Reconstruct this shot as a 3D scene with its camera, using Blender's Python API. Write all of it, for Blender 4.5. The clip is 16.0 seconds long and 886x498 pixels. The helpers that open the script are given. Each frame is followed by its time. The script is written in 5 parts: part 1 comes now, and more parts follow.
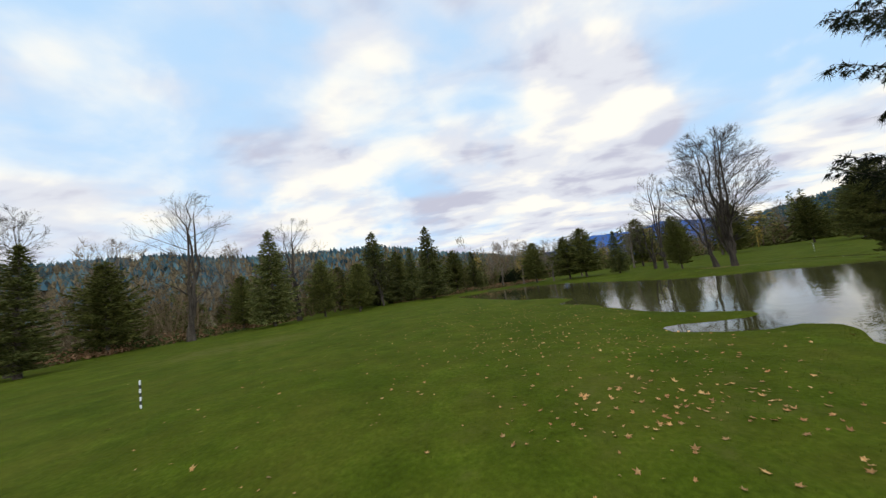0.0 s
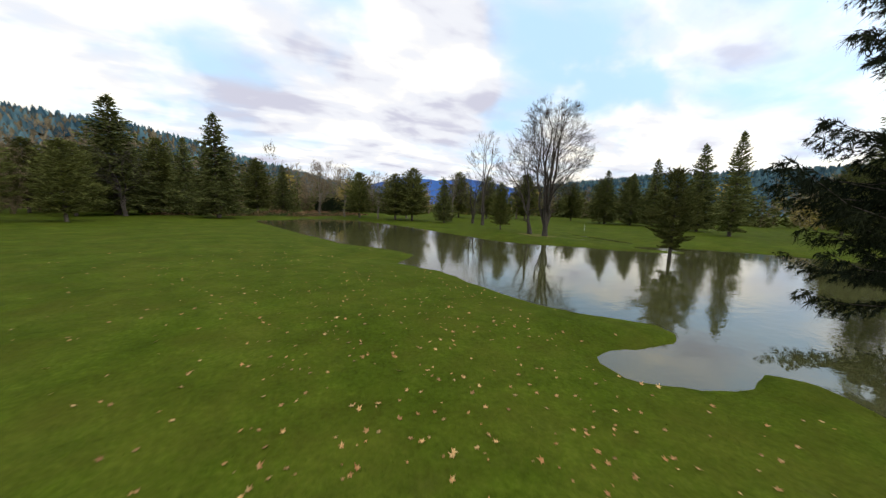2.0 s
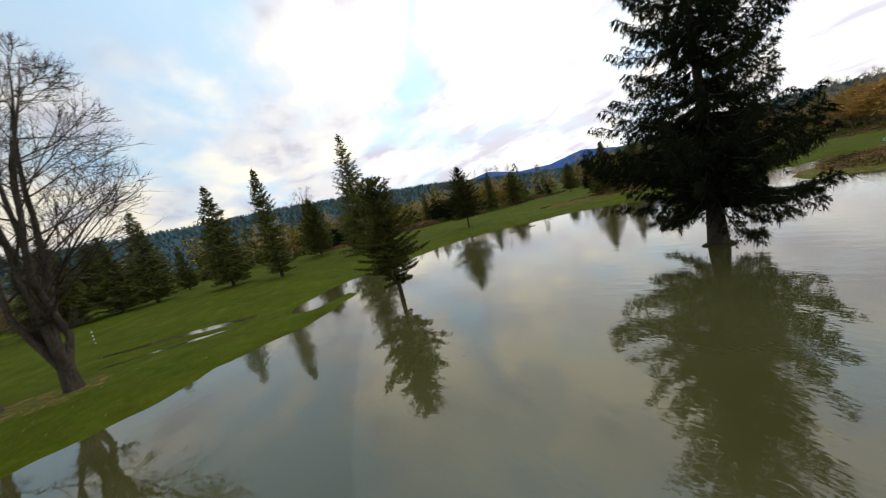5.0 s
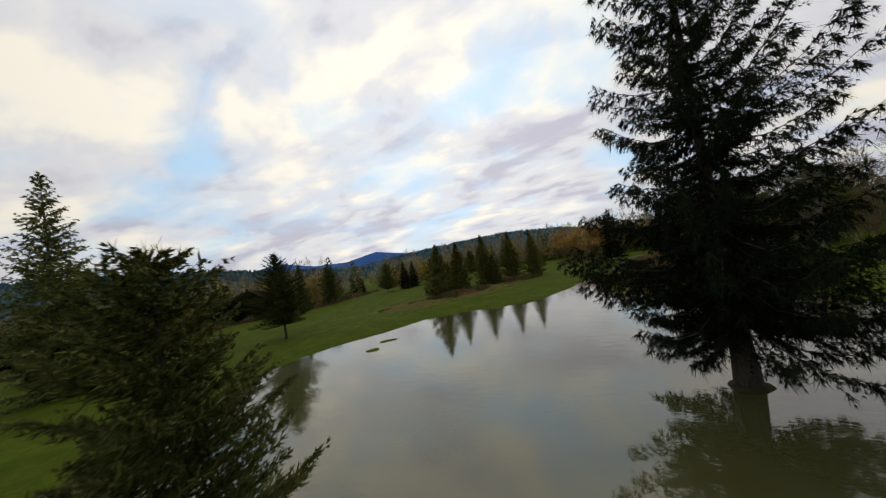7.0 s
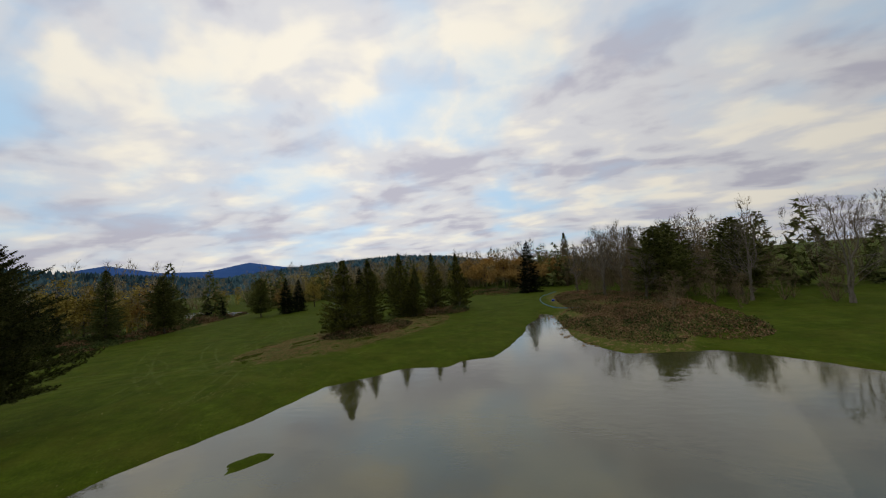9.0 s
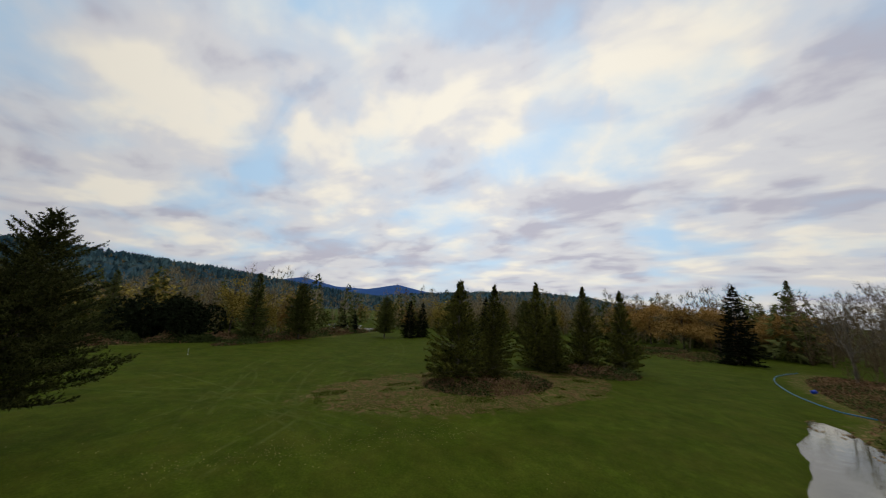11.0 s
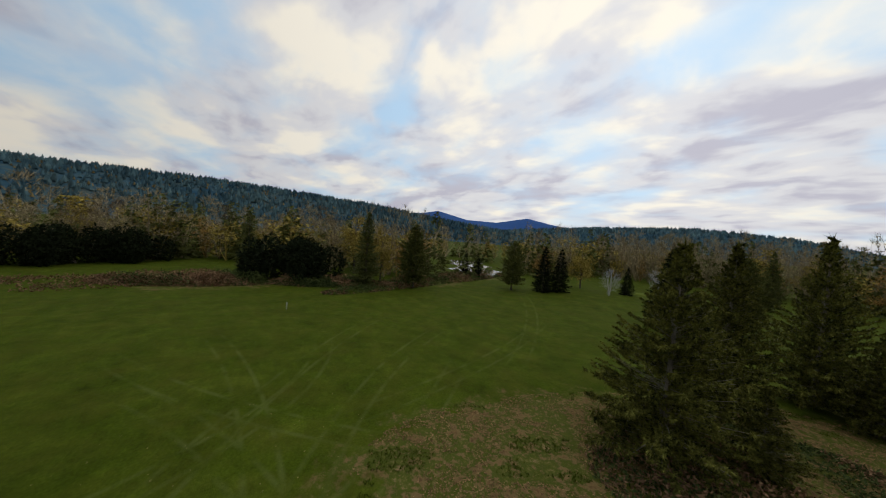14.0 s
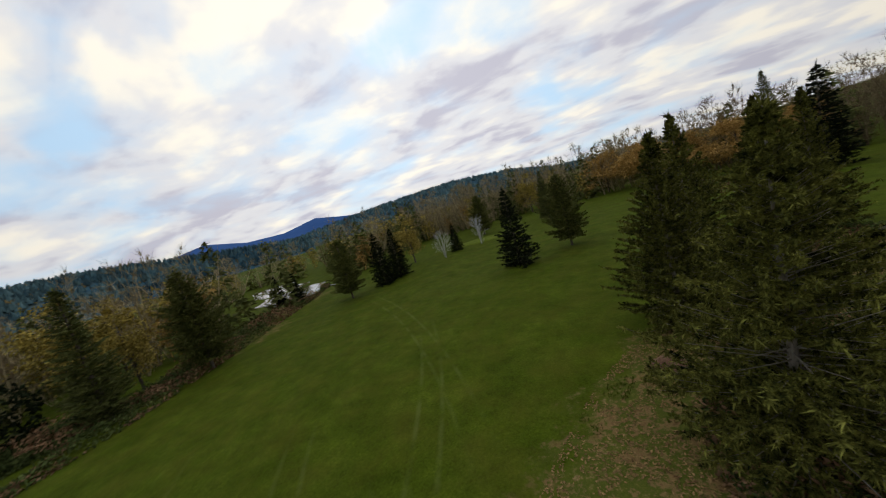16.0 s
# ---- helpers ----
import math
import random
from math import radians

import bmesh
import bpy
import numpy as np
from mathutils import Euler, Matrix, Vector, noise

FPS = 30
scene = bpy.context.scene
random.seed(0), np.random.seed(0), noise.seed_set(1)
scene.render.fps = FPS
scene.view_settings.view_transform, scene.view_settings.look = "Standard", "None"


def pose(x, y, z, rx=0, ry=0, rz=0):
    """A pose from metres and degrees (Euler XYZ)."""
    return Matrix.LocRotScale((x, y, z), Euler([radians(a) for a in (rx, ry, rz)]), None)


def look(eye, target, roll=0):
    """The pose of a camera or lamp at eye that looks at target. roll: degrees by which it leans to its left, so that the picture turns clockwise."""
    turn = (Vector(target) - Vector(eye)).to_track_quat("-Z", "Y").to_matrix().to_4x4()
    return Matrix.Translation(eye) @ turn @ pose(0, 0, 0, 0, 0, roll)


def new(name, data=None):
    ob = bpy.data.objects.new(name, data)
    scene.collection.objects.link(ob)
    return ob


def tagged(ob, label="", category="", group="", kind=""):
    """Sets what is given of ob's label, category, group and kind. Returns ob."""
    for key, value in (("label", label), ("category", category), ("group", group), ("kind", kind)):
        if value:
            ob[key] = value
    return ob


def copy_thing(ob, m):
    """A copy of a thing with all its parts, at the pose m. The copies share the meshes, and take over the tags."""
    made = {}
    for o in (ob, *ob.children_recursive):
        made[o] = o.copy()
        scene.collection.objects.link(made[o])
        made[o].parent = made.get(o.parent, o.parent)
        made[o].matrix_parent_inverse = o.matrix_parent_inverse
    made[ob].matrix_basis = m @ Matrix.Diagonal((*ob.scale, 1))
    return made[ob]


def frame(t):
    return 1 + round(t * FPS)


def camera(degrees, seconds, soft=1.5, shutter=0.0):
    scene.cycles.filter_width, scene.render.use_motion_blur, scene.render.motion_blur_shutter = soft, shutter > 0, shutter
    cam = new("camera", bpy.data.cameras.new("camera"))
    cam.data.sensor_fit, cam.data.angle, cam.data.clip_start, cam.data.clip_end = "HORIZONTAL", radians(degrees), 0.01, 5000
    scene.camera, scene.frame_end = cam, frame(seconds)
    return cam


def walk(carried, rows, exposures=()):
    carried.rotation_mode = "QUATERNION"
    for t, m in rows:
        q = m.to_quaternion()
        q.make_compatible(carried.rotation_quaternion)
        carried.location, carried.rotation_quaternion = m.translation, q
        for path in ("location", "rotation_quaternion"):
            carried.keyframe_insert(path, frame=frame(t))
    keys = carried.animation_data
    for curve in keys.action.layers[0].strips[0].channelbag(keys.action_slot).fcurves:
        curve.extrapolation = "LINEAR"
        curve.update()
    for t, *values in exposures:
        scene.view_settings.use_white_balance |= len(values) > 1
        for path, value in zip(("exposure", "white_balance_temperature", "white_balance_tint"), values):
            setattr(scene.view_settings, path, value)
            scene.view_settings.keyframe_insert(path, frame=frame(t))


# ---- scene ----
EXPO = [(0.0, -0.08, 6500, 10), (1.0, 0.03, 6550, 10), (2.5, 0.10, 6650, 10), (4.0, -0.08, 6900, 10), (5.0, -0.30, 7050, 10), (7.3, -0.90, 6850, 10), (8.2, -1.02, 6850, 10), (10.5, -1.06, 6800, 10), (12.5, -1.02, 6800, 10), (15.0, -0.87, 6850, 10), (16.0, -0.82, 6850, 10)]
cam = camera(107.7, 16.0, soft=1.2, shutter=0.2)
ROWS = [
    (0.00, 0.000, 0.000, 3.597, 96.522, 8.580, -0.000),
    (0.25, 0.007, 1.177, 3.892, 94.574, 7.523, -4.199),
    (0.50, 0.037, 2.380, 4.134, 91.309, 5.659, -8.564),
    (0.75, 0.117, 3.610, 4.342, 88.421, 3.918, -12.537),
    (1.00, 0.246, 4.921, 4.488, 86.437, 2.475, -16.207),
    (1.25, 0.415, 6.371, 4.534, 84.645, 0.851, -19.999),
    (1.50, 0.602, 7.929, 4.567, 83.179, -0.586, -23.810),
    (1.75, 0.821, 9.589, 4.662, 82.324, -1.394, -27.537),
    (2.00, 1.249, 11.510, 4.727, 82.100, -1.688, -31.630),
    (2.25, 2.041, 13.798, 4.675, 82.426, -1.669, -36.541),
    (2.50, 3.098, 16.179, 4.620, 83.071, -1.336, -42.192),
    (2.75, 4.253, 18.374, 4.689, 83.800, -0.608, -48.458),
    (3.00, 5.299, 20.462, 4.883, 84.491, 0.704, -55.548),
    (3.25, 6.084, 22.583, 5.142, 85.032, 2.671, -63.643),
    (3.50, 6.702, 24.743, 5.303, 85.228, 4.791, -72.454),
    (3.75, 7.344, 26.892, 5.242, 85.000, 6.665, -81.445),
    (4.00, 8.339, 28.880, 5.125, 84.818, 8.890, -89.549),
    (4.25, 9.840, 30.603, 5.102, 84.736, 11.311, -96.627),
    (4.50, 11.458, 32.084, 5.133, 83.822, 11.992, -104.466),
    (4.75, 13.219, 33.190, 5.332, 83.086, 12.514, -111.345),
    (5.00, 15.098, 34.085, 5.687, 82.690, 13.102, -117.553),
    (5.25, 17.029, 34.877, 6.116, 82.650, 13.484, -123.662),
    (5.50, 18.954, 35.277, 6.476, 83.335, 13.504, -129.101),
    (5.75, 20.860, 35.267, 6.762, 84.620, 13.208, -133.881),
    (6.00, 22.741, 34.884, 6.992, 86.287, 12.667, -138.148),
    (6.25, 24.592, 34.167, 7.181, 88.123, 11.952, -142.045),
    (6.50, 26.408, 33.152, 7.349, 89.912, 11.135, -145.717),
    (6.75, 28.184, 31.878, 7.510, 91.438, 10.285, -149.308),
    (7.00, 29.914, 30.383, 7.683, 92.487, 9.475, -152.965),
    (7.25, 31.594, 28.703, 7.884, 92.843, 8.775, -156.829),
    (7.50, 33.232, 26.890, 8.126, 92.451, 8.238, -160.921),
    (7.75, 34.899, 25.047, 8.393, 92.152, 7.783, -164.548),
    (8.00, 36.508, 23.194, 8.627, 92.152, 7.321, -167.488),
    (8.25, 37.945, 21.324, 8.778, 92.374, 6.787, -169.741),
    (8.50, 39.202, 19.441, 8.850, 92.781, 6.176, -171.307),
    (8.75, 40.297, 17.551, 8.858, 93.344, 5.495, -172.185),
    (9.00, 41.248, 15.663, 8.816, 94.036, 4.751, -172.374),
    (9.25, 42.071, 13.783, 8.741, 94.829, 3.954, -171.876),
    (9.50, 42.785, 11.918, 8.648, 95.694, 3.109, -170.689),
    (9.75, 43.407, 10.076, 8.552, 96.603, 2.226, -168.812),
    (10.00, 43.955, 8.264, 8.469, 97.529, 1.311, -166.246),
    (10.25, 44.446, 6.488, 8.414, 98.443, 0.373, -162.990),
    (10.50, 44.898, 4.756, 8.403, 99.318, -0.580, -159.044),
    (10.75, 45.344, 3.061, 8.451, 100.089, -1.552, -154.481),
    (11.00, 45.880, 1.343, 8.571, 100.554, -2.588, -149.673),
    (11.25, 46.571, -0.444, 8.768, 100.540, -3.755, -144.965),
    (11.50, 47.312, -2.213, 9.008, 100.137, -5.177, -140.304),
    (11.75, 47.997, -3.869, 9.255, 99.461, -6.913, -135.614),
    (12.00, 48.695, -5.391, 9.510, 98.462, -8.733, -131.137),
    (12.25, 49.493, -6.773, 9.775, 97.101, -10.340, -127.177),
    (12.50, 50.376, -8.010, 10.033, 95.536, -11.464, -124.000),
    (12.75, 51.324, -9.098, 10.264, 93.951, -11.884, -121.845),
    (13.00, 52.393, -10.061, 10.452, 92.416, -11.533, -120.901),
    (13.25, 53.635, -10.918, 10.603, 90.974, -10.427, -121.254),
    (13.50, 55.011, -11.670, 10.805, 89.658, -8.745, -122.628),
    (13.75, 56.466, -12.337, 11.120, 88.492, -6.677, -124.692),
    (14.00, 57.987, -13.054, 11.432, 87.485, -4.286, -127.251),
    (14.25, 59.555, -13.932, 11.616, 86.629, -1.612, -130.195),
    (14.50, 61.092, -14.900, 11.688, 85.874, 1.276, -133.612),
    (14.75, 62.533, -15.867, 11.693, 85.161, 4.273, -137.598),
    (15.00, 63.881, -16.897, 11.639, 84.626, 7.367, -141.995),
    (15.25, 65.235, -17.995, 11.575, 84.040, 10.098, -146.782),
    (15.50, 66.535, -19.160, 11.503, 83.467, 12.375, -151.752),
    (15.75, 68.142, -20.193, 11.625, 82.813, 14.521, -157.332),
    (16.00, 69.705, -21.275, 11.750, 82.215, 16.394, -162.939),
]
walk(cam, [(t, pose(x, y, z, rx, ry, rz)) for t, x, y, z, rx, ry, rz in ROWS], EXPO)

# ---------------------------------------------------------------- world and light
SUN_YAW, SUN_EL = -158.0, 32.0      # degrees from +y towards -x, and above the horizon
world = bpy.data.worlds.new("evening_sky")
scene.world = world
world.use_nodes = True


def build_sky(w):
    nt = w.node_tree
    nt.nodes.clear()
    N, L = nt.nodes.new, nt.links.new
    out, bg = N("ShaderNodeOutputWorld"), N("ShaderNodeBackground")
    sky = N("ShaderNodeTexSky")
    sky.sky_type, sky.sun_disc = "NISHITA", False
    sky.sun_elevation, sky.sun_rotation = radians(SUN_EL), radians(-SUN_YAW)
    sky.dust_density, sky.air_density = 0.6, 1.2
    tc, sep = N("ShaderNodeTexCoord"), N("ShaderNodeSeparateXYZ")
    L(tc.outputs["Generated"], sep.inputs[0])

    def m(op, a, b=None, c=None):
        n = N("ShaderNodeMath")
        n.operation = op
        for i, v in enumerate((a, b, c)):
            if v is None:
                continue
            if isinstance(v, (int, float)):
                n.inputs[i].default_value = v
            else:
                L(v, n.inputs[i])
        return n.outputs[0]
    # the cloud deck: a flat layer seen from below
    z = m("ADD", m("MAXIMUM", sep.outputs[2], 0.0), 0.19)
    comb = N("ShaderNodeCombineXYZ")
    L(m("DIVIDE", sep.outputs[0], z), comb.inputs[0])
    L(m("DIVIDE", sep.outputs[1], z), comb.inputs[1])

    def cloud(scale, detail, rough, offset, stretch=(1, 1, 1), dist=0.0):
        mp = N("ShaderNodeMapping")
        mp.inputs["Location"].default_value = offset
        mp.inputs["Scale"].default_value = stretch
        mp.inputs["Rotation"].default_value = (0, 0, radians(35))
        L(comb.outputs[0], mp.inputs[0])
        n = N("ShaderNodeTexNoise")
        n.inputs["Scale"].default_value, n.inputs["Detail"].default_value = scale, detail
        n.inputs["Roughness"].default_value, n.inputs["Distortion"].default_value = rough, dist
        L(mp.outputs[0], n.inputs["Vector"])
        return n.outputs[0]

    def ramp(v, *stops):
        r = N("ShaderNodeValToRGB")
        while len(r.color_ramp.elements) < len(stops):
            r.color_ramp.elements.new(0.5)
        for e, (p, col) in zip(r.color_ramp.elements, stops):
            e.position, e.color = p, (*col, 1)
        r.color_ramp.interpolation = "EASE"
        L(v, r.inputs[0])
        return r.outputs[0]

    def mix(f, a, b, mode="MIX"):
        n = N("ShaderNodeMix")
        n.data_type, n.blend_type = "RGBA", mode
        L(f, n.inputs[0]) if not isinstance(f, float) else setattr(n.inputs[0], "default_value", f)
        for s, v in ((6, a), (7, b)):
            if isinstance(v, tuple):
                n.inputs[s].default_value = (*v, 1)
            else:
                L(v, n.inputs[s])
        return n.outputs[2]
    big = cloud(0.75, 3.0, 0.5, (3.1, 1.7, 0.3), (1.0, 1.35, 1), 0.3)
    mid = cloud(1.9, 6.0, 0.5, (0.4, 5.2, 1.1), (1.0, 1.25, 1), 0.25)
    # the bearing from which gaps, lit tops and grey undersides are told, frayed by noise
    fray = N("ShaderNodeTexNoise")
    fray.inputs["Scale"].default_value, fray.inputs["Detail"].default_value, fray.inputs["Roughness"].default_value = 3.2, 5.0, 0.55
    L(tc.outputs["Generated"], fray.inputs["Vector"])
    bend = N("ShaderNodeVectorMath")
    bend.operation = "MULTIPLY_ADD"
    L(fray.outputs["Color"], bend.inputs[0])
    bend.inputs[1].default_value = (0.8, 0.8, 0.5)
    back = N("ShaderNodeVectorMath")
    back.operation = "ADD"
    L(tc.outputs["Generated"], back.inputs[0])
    back.inputs[1].default_value = (-0.4, -0.4, -0.25)
    L(back.outputs[0], bend.inputs[2])
    unit = N("ShaderNodeVectorMath")
    unit.operation = "NORMALIZE"
    L(bend.outputs[0], unit.inputs[0])

    def banks(spots):
        tot = None
        for yaw, el, rad in spots:
            d, r = N("ShaderNodeVectorMath"), N("ShaderNodeMapRange")
            d.operation = "DOT_PRODUCT"
            L(unit.outputs[0], d.inputs[0])
            c = math.cos(radians(el))
            d.inputs[1].default_value = (-math.sin(radians(yaw)) * c, math.cos(radians(yaw)) * c, math.sin(radians(el)))
            r.interpolation_type = "SMOOTHSTEP"
            L(d.outputs["Value"], r.inputs[0])
            r.inputs[1].default_value, r.inputs[2].default_value = math.cos(radians(rad * 1.5)), math.cos(radians(rad * 0.3))
            tot = r.outputs[0] if tot is None else m("MAXIMUM", tot, r.outputs[0])
        return tot
    gaps, lit, under = banks(GAPS), banks(LIT), banks(UNDER)
    cover = m("ADD", m("MULTIPLY", big, 0.56), m("MULTIPLY", mid, 0.44))
    cover = m("ADD", m("ADD", cover, m("MULTIPLY", gaps, -0.078)), m("MULTIPLY", m("MAXIMUM", lit, under), 0.055))
    low = N("ShaderNodeMapRange")
    low.interpolation_type = "SMOOTHSTEP"
    L(sep.outputs[2], low.inputs[0])
    low.inputs[1].default_value, low.inputs[2].default_value, low.inputs[3].default_value, low.inputs[4].default_value = 0.04, 0.36, 0.045, 0.0
    cover = m("ADD", cover, low.outputs[0])
    thick = ramp(cover, (0.35, (0, 0, 0)), (0.575, (1, 1, 1)))
    warm = cloud(1.5, 4.0, 0.5, (7.3, 2.2, 0.0), (1.0, 1.2, 1), 0.3)
    fine = cloud(3.0, 6.0, 0.5, (1.3, 4.2, 2.0), (0.8, 1.3, 1), 0.35)
    tone = m("ADD", m("MULTIPLY", warm, 0.6), m("MULTIPLY", fine, 0.4))
    tone = m("ADD", m("ADD", tone, m("MULTIPLY", lit, 0.065)), m("MULTIPLY", under, -0.036))
    # thin veil: pale blue; thick: lilac-grey undersides, pale middles, cream where lit
    veil = mix(0.85, sky.outputs[0], (7.2, 10.6, 14.4))
    grey = ramp(tone, (0.39, (0.54, 0.55, 0.66)), (0.49, (0.742, 0.765, 0.825)), (0.60, (0.985, 0.955, 0.87)))
    grey = mix(1.0, grey, (13.5, 13.5, 13.5), "MULTIPLY")
    clouds = mix(thick, veil, grey)
    # brighter towards the hidden sun
    ce, se = math.cos(radians(SUN_EL)), math.sin(radians(SUN_EL))
    sx, sy = -math.sin(radians(SUN_YAW)) * ce, math.cos(radians(SUN_YAW)) * ce
    toward = m("ADD", m("ADD", m("MULTIPLY", sep.outputs[0], sx), m("MULTIPLY", sep.outputs[1], sy)), m("MULTIPLY", sep.outputs[2], se))
    glow = m("ADD", 0.98, m("MULTIPLY", m("POWER", m("MAXIMUM", toward, 0.0), 1.3), 0.72))
    col = N("ShaderNodeVectorMath")
    col.operation = "SCALE"
    L(clouds, col.inputs[0])
    L(glow, col.inputs["Scale"])
    L(col.outputs[0], bg.inputs[0])
    bg.inputs[1].default_value = SKY
    L(bg.outputs[0], out.inputs[0])


SKY = 0.085
# bearing, height and half-width in degrees of the gaps, the lit cloud tops and the grey undersides
GAPS = [(40, 36, 15), (5, 22, 10), (-45, 24, 11), (-79, 25, 13), (-115, 24, 7), (-143, 43, 11), (-164, 33, 8), (175, 26, 10), (-179, 14, 6)]
LIT = [(43, 25, 9), (-26, 26, 9), (18, 14, 8), (-54, 9, 7), (-101, 28, 11), (-130, 23, 8), (-147, 32, 10), (170, 35, 10), (-97, 33, 8), (-80, 11, 10), (-68, 18, 8)]
UNDER = [(51, 20, 7), (-105, 9, 9), (-28, 15, 8), (-131, 13, 12), (162, 20, 9), (-139, 20, 7), (-169, 15, 9), (-98, 17, 7)]
build_sky(world)
sun = new("sun", bpy.data.lights.new("sun", "SUN"))
sun.data.energy, sun.data.angle, sun.data.color = 0.5, radians(110), (1.0, 0.93, 0.84)
sun_dir = Vector((-math.sin(radians(SUN_YAW)) * math.cos(radians(SUN_EL)), math.cos(radians(SUN_YAW)) * math.cos(radians(SUN_EL)), math.sin(radians(SUN_EL))))
sun.matrix_world = look(sun_dir * 500, (0, 0, 0))


# ---------------------------------------------------------------- materials
def mat(name, cols, scale=4.0, fine=30.0, rough=0.85, bump=0.3, bumpscale=None, island=0.0, objrand=0.0, spec=0.3, coords="Object", stretch=(1, 1, 1), extra=None):
    """A procedural surface: cols are blended by noise at two scales; island and objrand vary the brightness piece by piece."""
    ma = bpy.data.materials.new(name)
    ma.use_nodes = True
    nt = ma.node_tree
    N, L = nt.nodes.new, nt.links.new
    bs = nt.nodes["Principled BSDF"]
    tc, mp = N("ShaderNodeTexCoord"), N("ShaderNodeMapping")
    mp.inputs["Scale"].default_value = stretch
    L(tc.outputs[coords], mp.inputs[0])
    n1, n2 = N("ShaderNodeTexNoise"), N("ShaderNodeTexNoise")
    for n, s in ((n1, scale), (n2, fine)):
        n.inputs["Scale"].default_value, n.inputs["Detail"].default_value = s, 5.0
        L(mp.outputs[0], n.inputs["Vector"])
    add = N("ShaderNodeMath")
    add.operation = "MULTIPLY_ADD"
    L(n2.outputs[0], add.inputs[0])
    add.inputs[1].default_value = 0.5
    half = N("ShaderNodeMath")
    half.operation = "MULTIPLY"
    L(n1.outputs[0], half.inputs[0])
    half.inputs[1].default_value = 0.5
    L(half.outputs[0], add.inputs[2])
    rp = N("ShaderNodeValToRGB")
    while len(rp.color_ramp.elements) < len(cols):
        rp.color_ramp.elements.new(0.5)
    for i, (e, c) in enumerate(zip(rp.color_ramp.elements, cols)):
        e.position, e.color = 0.38 + 0.24 * i / max(1, len(cols) - 1), (*c, 1)
    L(add.outputs[0], rp.inputs[0])
    col = rp.outputs[0]
    for amount, node, sock in ((island, "ShaderNodeNewGeometry", "Random Per Island"), (objrand, "ShaderNodeObjectInfo", "Random")):
        if amount:
            src, mr, vm = N(node), N("ShaderNodeMapRange"), N("ShaderNodeVectorMath")
            L(src.outputs[sock], mr.inputs[0])
            mr.inputs[3].default_value, mr.inputs[4].default_value = 1 - amount, 1 + amount
            vm.operation = "SCALE"
            L(col, vm.inputs[0])
            L(mr.outputs[0], vm.inputs["Scale"])
            col = vm.outputs[0]
    if extra:
        col = extra(nt, col, tc)
    L(col, bs.inputs["Base Color"])
    bs.inputs["Roughness"].default_value = rough
    bs.inputs["Specular IOR Level"].default_value = spec
    if bump:
        b = N("ShaderNodeBump")
        b.inputs["Strength"].default_value, b.inputs["Distance"].default_value = bump, 0.05
        nb = n2
        if bumpscale:
            nb = N("ShaderNodeTexNoise")
            nb.inputs["Scale"].default_value, nb.inputs["Detail"].default_value = bumpscale, 6.0
            L(mp.outputs[0], nb.inputs["Vector"])
        L(nb.outputs[0], b.inputs["Height"])
        L(b.outputs[0], bs.inputs["Normal"])
    return ma


